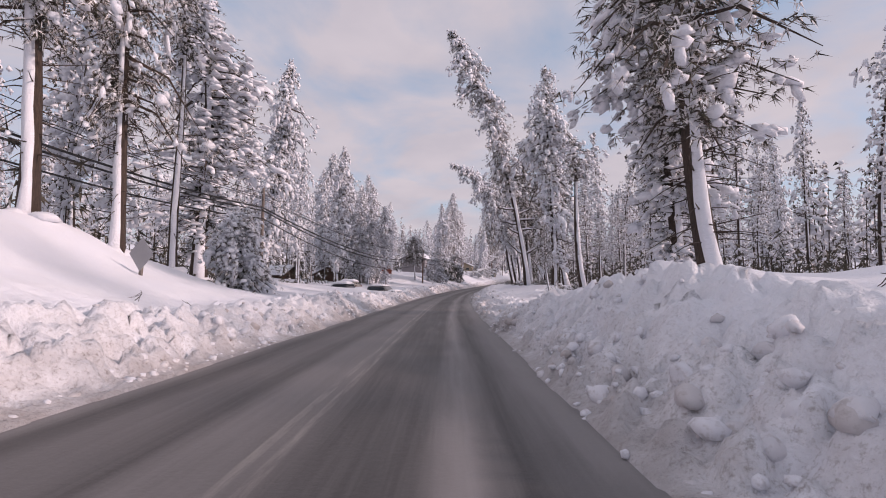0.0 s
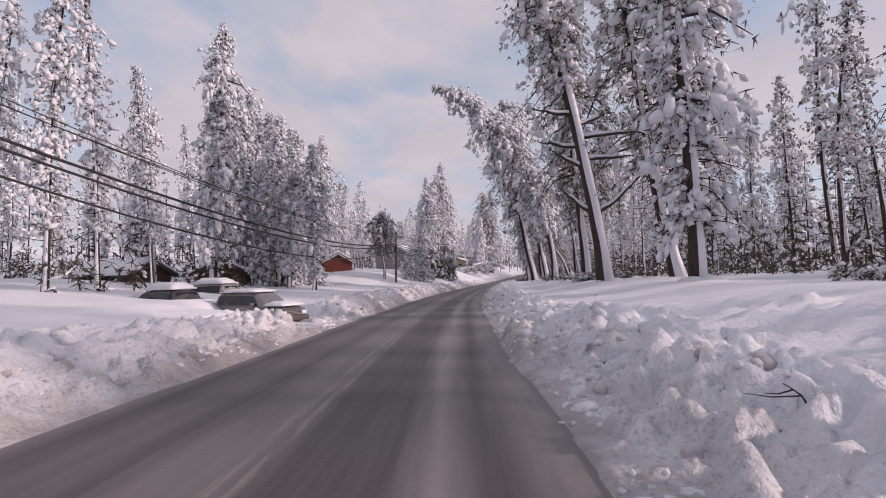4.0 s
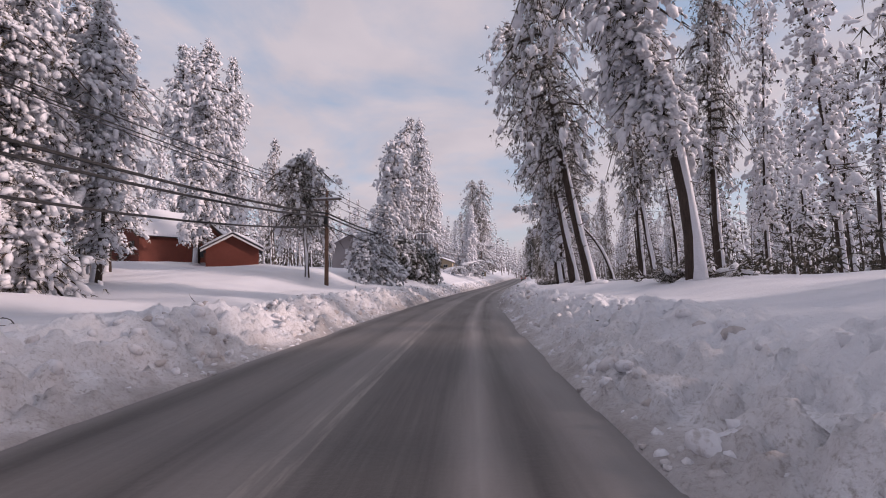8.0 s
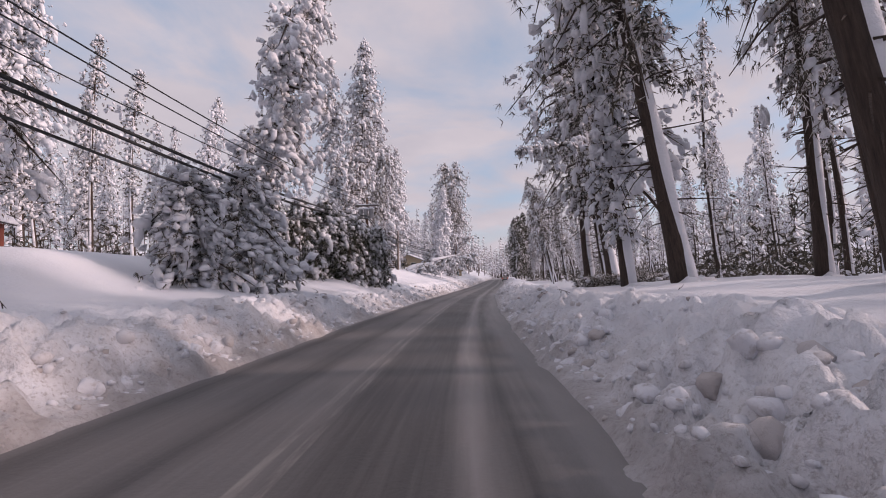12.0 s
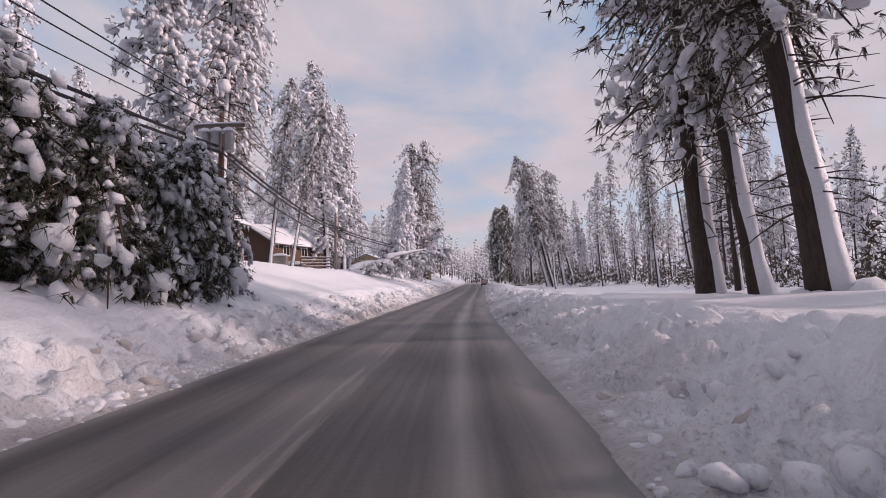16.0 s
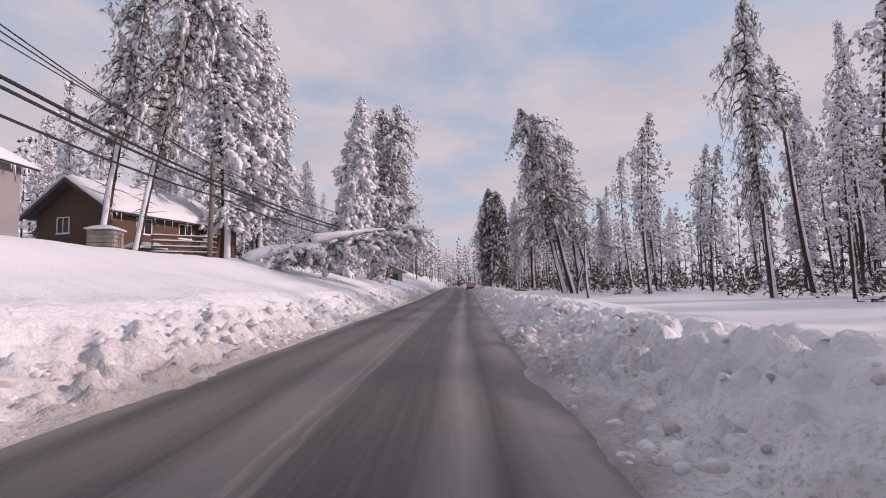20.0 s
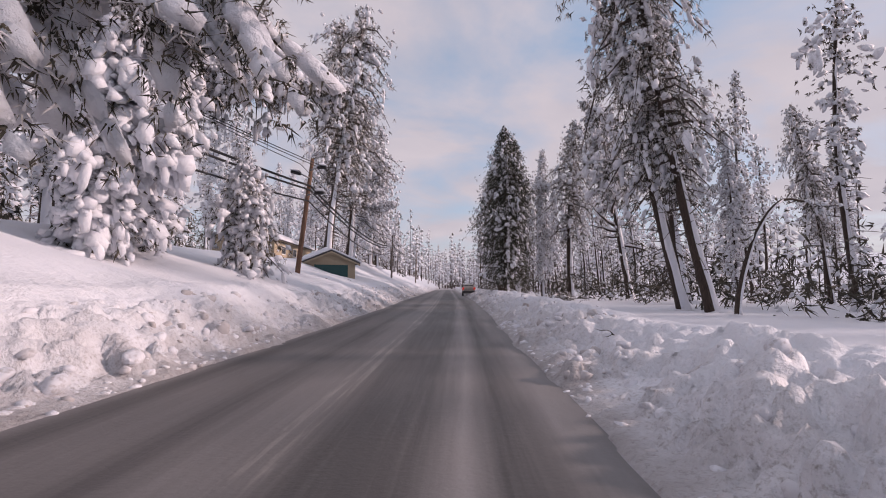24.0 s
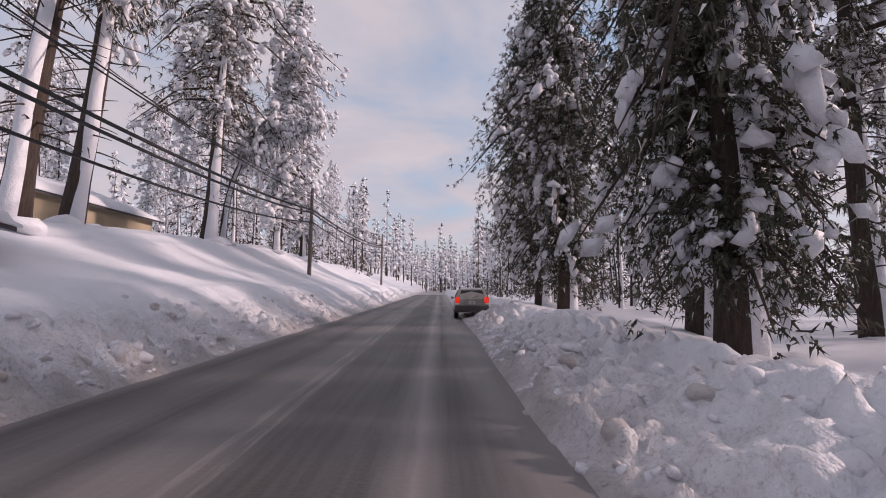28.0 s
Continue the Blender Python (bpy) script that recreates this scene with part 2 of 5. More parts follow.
def snow_mat(name, dirt):
    """Snow. dirt: on ground sheets, grit and slush that lie near the road's edge."""
    m = Nodes(name, 0.55)
    m.bsdf.inputs["Subsurface Weight"].default_value = 0.0
    where = m.where("Object")
    big, fine = m.noise(0.6, 6, where), m.noise(9.0, 5, where)
    col = m.mix(big, (0.72, 0.75, 0.83), (0.84, 0.845, 0.87))
    if dirt:
        uv = m.node("ShaderNodeUVMap", "UV")
        part = m.tree.nodes.new("ShaderNodeSeparateXYZ")
        m.tree.links.new(uv, part.inputs[0])
        near = m.math("SUBTRACT", 1.0, m.ramp(part.outputs["X"], 0.3, 2.4))
        grit = m.math("MULTIPLY", near, m.ramp(m.noise(1.1, 8, where, 0.68), 0.32, 0.60))
        grit2 = m.math("MULTIPLY", m.ramp(m.noise(16.0, 6, where, 0.75), 0.51, 0.68), m.ramp(near, 0.05, 0.8))
        edge = m.math("SUBTRACT", 1.0, m.ramp(m.math("ADD", part.outputs["X"], m.math("MULTIPLY", m.noise(1.6, 5, where), 0.9)), 0.25, 1.1))
        col = m.mix(m.math("MULTIPLY", grit, 0.62), col, (0.34, 0.30, 0.29))
        col = m.mix(m.math("MULTIPLY", grit2, 0.75), col, (0.21, 0.18, 0.165))
        col = m.mix(m.math("MULTIPLY", edge, 0.8), col, (0.24, 0.215, 0.205))
    m.color(col)
    if dirt:
        lump = m.noise(5.0, 5, where, 0.6)
        lump2 = m.noise(13.0, 4, where, 0.6)
        face = m.math("SUBTRACT", 1.0, m.ramp(part.outputs["X"], 2.6, 6.0))
        crumbs = m.math("MULTIPLY", m.math("ADD", lump, m.math("MULTIPLY", lump2, 0.5)), m.math("MULTIPLY", face, 1.0))
        m.bump(m.math("ADD", crumbs, m.math("ADD", m.math("MULTIPLY", fine, 0.4), m.math("MULTIPLY", m.noise(45, 3, where), 0.06))), 0.9, 0.07)
        return m.mat
    m.bump(m.math("ADD", m.math("MULTIPLY", fine, 0.7), m.math("MULTIPLY", m.noise(45, 3, where), 0.3)), 0.8, 0.09)
    return m.mat


def needle_mat(name="needles", frost=0.62, deep=(0.022, 0.02, 0.014), pale=(0.10, 0.085, 0.058)):
    m = Nodes(name, 0.7)
    r = m.node("ShaderNodeNewGeometry", "Random Per Island")
    col = m.mix(m.ramp(r, 0.0, frost), deep, pale)
    col = m.mix(m.ramp(r, frost, frost + 0.04), col, (0.74, 0.72, 0.72))
    m.color(col)
    return m.mat


def bark_mat(name, dark, pale):
    m = Nodes(name, 0.9)
    where = m.where("Object")
    grain = m.noise(5.0, 8, m.scaled(where, 4, 4, 0.5), 0.7)
    m.color(m.mix(m.ramp(grain, 0.3, 0.7), dark, pale))
    m.bump(grain, 0.8, 0.06)
    return m.mat


def road_mat():
    m = Nodes("asphalt", 0.6)
    uv = m.node("ShaderNodeUVMap", "UV")
    p = m.tree.nodes.new("ShaderNodeSeparateXYZ")
    m.tree.links.new(uv, p.inputs[0])
    d, s = p.outputs["X"], p.outputs["Y"]
    streak = m.noise(1.0, 6, m.scaled(uv, 1.1, 0.06, 1), 0.6)
    wob = m.math("MULTIPLY", m.math("SUBTRACT", streak, 0.5), 0.9)
    dd = m.math("ADD", d, wob)
    grain = m.noise(14.0, 5, uv, 0.7)
    patch = m.noise(0.7, 6, m.scaled(uv, 1, 0.25, 1), 0.65)

    def band(mid, half, soft=0.22):
        return m.math("SUBTRACT", 1.0, m.ramp(m.math("ABSOLUTE", m.math("SUBTRACT", dd, mid)), half - soft, half + soft))
    col = m.mix(grain, (0.036, 0.034, 0.034), (0.062, 0.058, 0.057))
    slush = m.math("ADD", band(1.72, 0.2), m.math("MULTIPLY", band(2.95, 0.45, 0.3), 0.85))
    slush = m.math("ADD", slush, m.math("MULTIPLY", band(-0.45, 0.55), 0.55))
    slush = m.math("ADD", slush, m.math("MULTIPLY", band(-1.9, 0.5), 0.35))
    slush = m.math("ADD", slush, m.math("MULTIPLY", band(-3.3, 0.35), 0.8))
    slush = m.math("MULTIPLY", slush, m.ramp(m.math("ADD", m.math("MULTIPLY", patch, 0.7), m.math("MULTIPLY", streak, 0.4)), 0.25, 0.6))
    col = m.mix(m.math("MINIMUM", m.math("MULTIPLY", slush, 0.85), 0.8), col, (0.30, 0.285, 0.285))
    wear = m.ramp(m.noise(2.2, 6, m.scaled(uv, 3, 0.25, 1), 0.7), 0.42, 0.62)
    for mid in (-0.16, 0.06):
        stripe = m.math("SUBTRACT", 1.0, m.ramp(m.math("ABSOLUTE", m.math("SUBTRACT", d, mid)), 0.045, 0.065))
        col = m.mix(m.math("MULTIPLY", m.math("MULTIPLY", stripe, wear), 0.5), col, (0.36, 0.34, 0.31))
    line_noise = m.ramp(m.noise(2.0, 7, m.scaled(uv, 5.0, 0.10, 1), 0.65), 0.42, 0.72)
    col = m.mix(m.math("MULTIPLY", line_noise, 0.22), col, (0.24, 0.23, 0.23))
    film = m.math("MULTIPLY", m.ramp(patch, 0.4, 0.75), 0.25)
    col = m.mix(film, col, (0.16, 0.15, 0.15))
    m.color(col)
    m.rough(m.ramp(patch, -0.6, 1.3))
    m.bump(grain, 0.35, 0.02)
    return m.mat


SNOW = snow_mat("snow", False)
GROUND_SNOW = snow_mat("ploughed_snow", True)
NEEDLE = needle_mat()
DARK_NEEDLE = needle_mat("dark_needles", 0.92)
GREEN_NEEDLE = needle_mat("green_needles", 0.93, (0.018, 0.023, 0.014), (0.075, 0.078, 0.048))
BARK = bark_mat("bark", (0.022, 0.015, 0.012), (0.085, 0.058, 0.045))
BARK_GREY = bark_mat("grey_bark", (0.05, 0.04, 0.035), (0.16, 0.13, 0.115))
ASPHALT = road_mat()


# ---------------------------------------------------------------- mesh helpers
def mesh_from(name, verts, faces, mats, smooth=True, index=None):
    me = bpy.data.meshes.new(name)
    verts = np.asarray(verts, np.float32)
    sizes = np.fromiter((len(f) for f in faces), np.int32, len(faces))
    loops = np.fromiter((i for f in faces for i in f), np.int32, int(sizes.sum()))
    me.vertices.add(len(verts))
    me.vertices.foreach_set("co", verts.ravel())
    me.loops.add(len(loops))
    me.loops.foreach_set("vertex_index", loops)
    me.polygons.add(len(faces))
    me.polygons.foreach_set("loop_start", np.concatenate([[0], np.cumsum(sizes)[:-1]]).astype(np.int32) if len(faces) else [])
    me.update(calc_edges=True)
    for m in (mats if isinstance(mats, (list, tuple)) else [mats]):
        me.materials.append(m)
    me.polygons.foreach_set("use_smooth", [smooth] * len(me.polygons))
    if index is not None:
        me.polygons.foreach_set("material_index", index)
    me.update()
    return me


def thing(name, label, category, group="", kind="", data=None):
    return tagged(new(name, data), label, category, group, kind)


def part(name, bm, material, parent, label="", smooth=False):
    """Links a bmesh as one mesh object under a thing or a part."""
    me = bpy.data.meshes.new(name)
    bm.to_mesh(me)
    bm.free()
    me.materials.append(material)
    if smooth:
        me.polygons.foreach_set("use_smooth", [True] * len(me.polygons))
    return child(name, me, parent, label)


def child(name, me, parent, label="", loc=(0, 0, 0)):
    ob = new(name, me)
    ob.parent = parent
    ob.location = loc
    if label:
        ob["label"] = label
    return ob


def box_bm(x0, y0, z0, x1, y1, z1, bevel=0.0):
    bm = bmesh.new()
    bmesh.ops.create_cube(bm, size=1.0)
    for v in bm.verts:
        v.co = Vector(((x0 + x1) / 2 + v.co.x * (x1 - x0), (y0 + y1) / 2 + v.co.y * (y1 - y0), (z0 + z1) / 2 + v.co.z * (z1 - z0)))
    if bevel:
        bmesh.ops.bevel(bm, geom=bm.edges[:], offset=bevel, segments=2, profile=0.6, affect="EDGES")
    return bm


def prism_bm(outline, lo, hi, axis="y", bevel=0.0):
    """A closed outline (pairs) drawn out along an axis. For axis y the pairs are x, z; for x they are y, z; for z they are x, y."""
    bm = bmesh.new()

    def co(a, b, c):
        return {"y": (a, c, b), "x": (c, a, b), "z": (a, b, c)}[axis]
    lows = [bm.verts.new(co(a, b, lo)) for a, b in outline]
    highs = [bm.verts.new(co(a, b, hi)) for a, b in outline]
    n = len(outline)
    bm.faces.new(lows[::-1])
    bm.faces.new(highs)
    for i in range(n):
        bm.faces.new((lows[i], lows[(i + 1) % n], highs[(i + 1) % n], highs[i]))
    bmesh.ops.recalc_face_normals(bm, faces=bm.faces[:])
    if bevel:
        bmesh.ops.bevel(bm, geom=bm.edges[:], offset=bevel, segments=2, profile=0.6, affect="EDGES")
    return bm


def tube_bm(points, radii, sides=8):
    v, f = tube(np.array(points, float), np.array(radii, float), sides)
    bm = bmesh.new()
    vs = [bm.verts.new(p) for p in v]
    for q in f:
        bm.faces.new([vs[i] for i in q])
    return bm


def tube(points, radii, sides=6, a0=0.0, a1=2 * math.pi, cap=True):
    """Vertices and quads of a tapered tube through the points."""
    points = np.asarray(points, float)
    n = len(points)
    radii = np.broadcast_to(np.asarray(radii, float), (n,))
    t = np.gradient(points, axis=0)
    t /= np.linalg.norm(t, axis=1, keepdims=True) + 1e-9
    ref = np.where(np.abs(t[:, 2:3]) > 0.9, np.array([[1.0, 0, 0]]), np.array([[0, 0, 1.0]]))
    u = np.cross(ref, t)
    u /= np.linalg.norm(u, axis=1, keepdims=True)
    w = np.cross(t, u)
    full = abs(a1 - a0 - 2 * math.pi) < 1e-6
    k = sides if full else sides + 1
    ang = np.linspace(a0, a1, sides + 1)[:k]
    ring = (u[:, None] * np.cos(ang)[None, :, None] + w[:, None] * np.sin(ang)[None, :, None]) * radii[:, None, None]
    verts = (points[:, None] + ring).reshape(-1, 3)
    faces = []
    for i in range(n - 1):
        for j in range(sides):
            j2 = (j + 1) % k
            faces.append((i * k + j, i * k + j2, (i + 1) * k + j2, (i + 1) * k + j))
    if cap and full:
        faces.append(tuple(range(k))[::-1])
        faces.append(tuple((n - 1) * k + j for j in range(k)))
    return verts, faces



class Bag:
    """Gathers many small shapes into one mesh."""

    def __init__(self):
        self.v, self.f, self.n = [], [], 0

    def add(self, verts, faces):
        verts = np.asarray(verts, float)
        self.v.append(verts)
        self.f.extend([tuple(i + self.n for i in f) for f in faces])
        self.n += len(verts)

    def mesh(self, name, mats, smooth=True):
        return mesh_from(name, np.concatenate(self.v) if self.v else np.zeros((0, 3)), self.f, mats, smooth)


def ico(level):
    bm = bmesh.new()
    bmesh.ops.create_icosphere(bm, subdivisions=level, radius=1.0)
    v = np.array([x.co[:] for x in bm.verts])
    f = [tuple(q.index for q in x.verts) for x in bm.faces]
    bm.free()
    return v, f


def octa():
    v = np.array([(1, 0, 0), (-1, 0, 0), (0, 1, 0), (0, -1, 0), (0, 0, 1), (0, 0, -1)], float) * 1.12
    return v, [(0, 2, 4), (2, 1, 4), (1, 3, 4), (3, 0, 4), (2, 0, 5), (1, 2, 5), (3, 1, 5), (0, 3, 5)]


ICO1, ICO2 = ico(1), ico(2)
_rng = np.random.RandomState(5)


def lumps(base, count):
    """Uneven variants of a ball."""
    out = []
    for _ in range(count):
        v = base[0].copy()
        for _k in range(4):
            way = _rng.normal(size=3)
            way /= np.linalg.norm(way)
            v *= (1 + _rng.uniform(-0.22, 0.30) * np.clip(v @ way, 0, 1) ** 2)[:, None]
        v *= _rng.uniform(0.8, 1.2, size=(len(v), 1))
        out.append((v, base[1]))
    return out


def chunks(base, count):
    """Balls broken along a few flat faces."""
    out = []
    for _ in range(count):
        v = base[0] * _rng.uniform(0.85, 1.1, size=(len(base[0]), 1))
        for _k in range(6):
            way = _rng.normal(size=3)
            way /= np.linalg.norm(way)
            over = np.clip(v @ way - _rng.uniform(0.45, 0.8), 0, None)
            v = v - over[:, None] * way
        out.append((v * 1.2, base[1]))
    return out


LUMP0, LUMP1, LUMP2 = lumps(octa(), 14), lumps(ICO1, 10), lumps(ICO2, 10)
CHUNK1, CHUNK2 = chunks(ICO1, 10), chunks(ICO2, 10)


# ---------------------------------------------------------------- ground and road
def spaced(stops):
    """Coordinates from (start, end, step) stretches."""
    out = [np.arange(a, b, h) for a, b, h in stops]
    return np.concatenate(out + [np.array([stops[-1][1]])])


def sheet(name, ss, dd, height, material, uv):
    S, D = np.meshgrid(ss, dd, indexing="ij")
    X, Y = at(S, D)
    Z = line(S)[1] + height(S, D)
    verts = np.stack([X, Y, Z], -1).reshape(-1, 3)
    n, k = len(ss), len(dd)
    i = (np.arange(n - 1)[:, None] * k + np.arange(k - 1)[None, :]).ravel()
    faces = np.stack([i, i + 1, i + k + 1, i + k], 1)
    me = bpy.data.meshes.new(name)
    me.vertices.add(len(verts))
    me.vertices.foreach_set("co", verts.ravel())
    me.loops.add(faces.size)
    me.loops.foreach_set("vertex_index", faces.ravel().astype(np.int32))
    me.polygons.add(len(faces))
    me.polygons.foreach_set("loop_start", np.arange(0, faces.size, 4, dtype=np.int32))
    me.materials.append(material)
    me.update(calc_edges=True)
    me.polygons.foreach_set("use_smooth", [True] * len(faces))
    layer = me.uv_layers.new(name="UV")
    u, v = uv(S, D)
    pairs = np.stack([u.ravel(), v.ravel()], -1)[faces.ravel()]
    layer.data.foreach_set("uv", pairs.ravel())
    return new(name, me)


def beyond(S, D):
    """Distance outside the road's edge, and the way along it."""
    return np.maximum(np.maximum(LEFT_EDGE - D, D - RIGHT_EDGE), 0), S


ground_s = spaced([(-300, -60, 40), (-60, -12, 4), (-12, 250, 0.1), (250, 330, 2), (330, 1500, 90)])
ground_d = np.concatenate([-spaced([(14, 30, 1.5), (30, 90, 8), (90, 760, 45)])[::-1],
                           spaced([(-13.8, -9, 0.7), (-9, -6.3, 0.3), (-6.3, -2.9, 0.1), (-2.9, 2.9, 1.45), (2.9, 6.7, 0.1), (6.7, 9.6, 0.3), (9.6, 14, 0.7)]),
                           spaced([(14.6, 30, 1.5), (30, 90, 8), (90, 760, 45)])])
ground = sheet("ground", ground_s, ground_d, lambda S, D: snow_height(S, D) - 0.07 * ((D > LEFT_EDGE) & (D < RIGHT_EDGE)), GROUND_SNOW, beyond)
tagged(ground, "deep white snow ploughed into rough banks along the road", "snow ground", kind="structure")


def crown_of_road(S, D):
    return -0.012 * np.abs(D) + 0.035 + 0.004 * vnoise(S / 1.5, D / 0.7, 21)


road = sheet("road", spaced([(-12, 250, 1.0), (250, 330, 4)]), spaced([(-3.7, 3.9, 0.4)]), crown_of_road, ASPHALT, lambda S, D: (D, S))
tagged(road, "dark wet asphalt road with grey slush between the tyre tracks", "road", kind="structure")


# ---------------------------------------------------------------- trees
def along(axis, u):
    """Point and direction on a bent trunk line at u (0 to 1)."""
    n = len(axis) - 1
    x = min(max(u, 0), 1) * n
    i = min(int(x), n - 1)
    f = x - i
    return axis[i] * (1 - f) + axis[i + 1] * f, axis[i + 1] - axis[i]


def trunk_line(h, lean=(0, 0), bend=(0, 0), power=2.6, wobble=0.0, rng=None, n=16):
    u = np.linspace(0, 1, n)
    off = np.zeros((n, 2))
    if rng is not None and wobble:
        ph = rng.uniform(0, 6.28, 4)
        off[:, 0] = wobble * (np.sin(u * 5 + ph[0]) - math.sin(ph[0]))
        off[:, 1] = wobble * (np.sin(u * 4 + ph[1]) - math.sin(ph[1]))
    flat = np.array(lean)[None] * u[:, None] + np.array(bend)[None] * (u ** power)[:, None] + off
    # keep the stem's length while it bows over
    slope = np.gradient(flat, u, axis=0)
    rise = np.sqrt(np.maximum(h * h - (slope ** 2).sum(1), (0.12 * h) ** 2))
    tip = np.where((slope ** 2).sum(1) > h * h, -1.0, 1.0)
    z = np.concatenate([[0], np.cumsum((rise * tip)[1:]) / (n - 1)])
    return np.concatenate([flat, z[:, None]], 1)


def snow_lump(bag, rng, p, way, size, fine, droop=0.0):
    """An uneven pillow of snow at p, long along way."""
    v, f = (fine if isinstance(fine, list) else LUMP2 if fine is True else LUMP1 if fine is False else LUMP0)[rng.randint(10)]
    way = np.array(way, float)
    way /= np.linalg.norm(way) + 1e-9
    side = np.cross((0, 0, 1.0), way)
    side /= np.linalg.norm(side) + 1e-9
    up = np.cross(way, side)
    q = v[:, :1] * size[0] * way + v[:, 1:2] * size[1] * side + v[:, 2:] * size[2] * up
    q[:, 2] -= droop * (np.abs(v[:, 1]) ** 1.5) * size[1]
    bag.add(q + p, f)


def blades(bag, rng, p, way, count, length, width, spread):
    """Tufts of needles round a twig."""
    way = np.asarray(way, float)
    tufts = max(2, count // 6)
    heart = p + np.clip(rng.normal(size=(tufts, 3)), -1.2, 1.2) * spread * 0.85
    base = heart[np.arange(count) % tufts] + rng.normal(size=(count, 3)) * 0.03
    drop = way * rng.uniform(0.1, 0.7, (count, 1)) + rng.normal(size=(count, 3)) * 0.75 + np.array([0, 0, -0.45])
    drop /= np.linalg.norm(drop, axis=1, keepdims=True)
    ln = length * rng.uniform(0.6, 1.3, (count, 1))
    side = np.cross(drop, rng.normal(size=(count, 3)))
    side /= np.linalg.norm(side, axis=1, keepdims=True) + 1e-9
    w = width * rng.uniform(0.7, 1.4, (count, 1))
    a, b = base - side * w, base + side * w
    c = base + drop * ln + side * w * 0.3
    verts = np.stack([a - side * w * 0.35, b + side * w * 0.35, c], 1).reshape(-1, 3)
    bag.add(verts, [(3 * i, 3 * i + 1, 3 * i + 2) for i in range(count)])


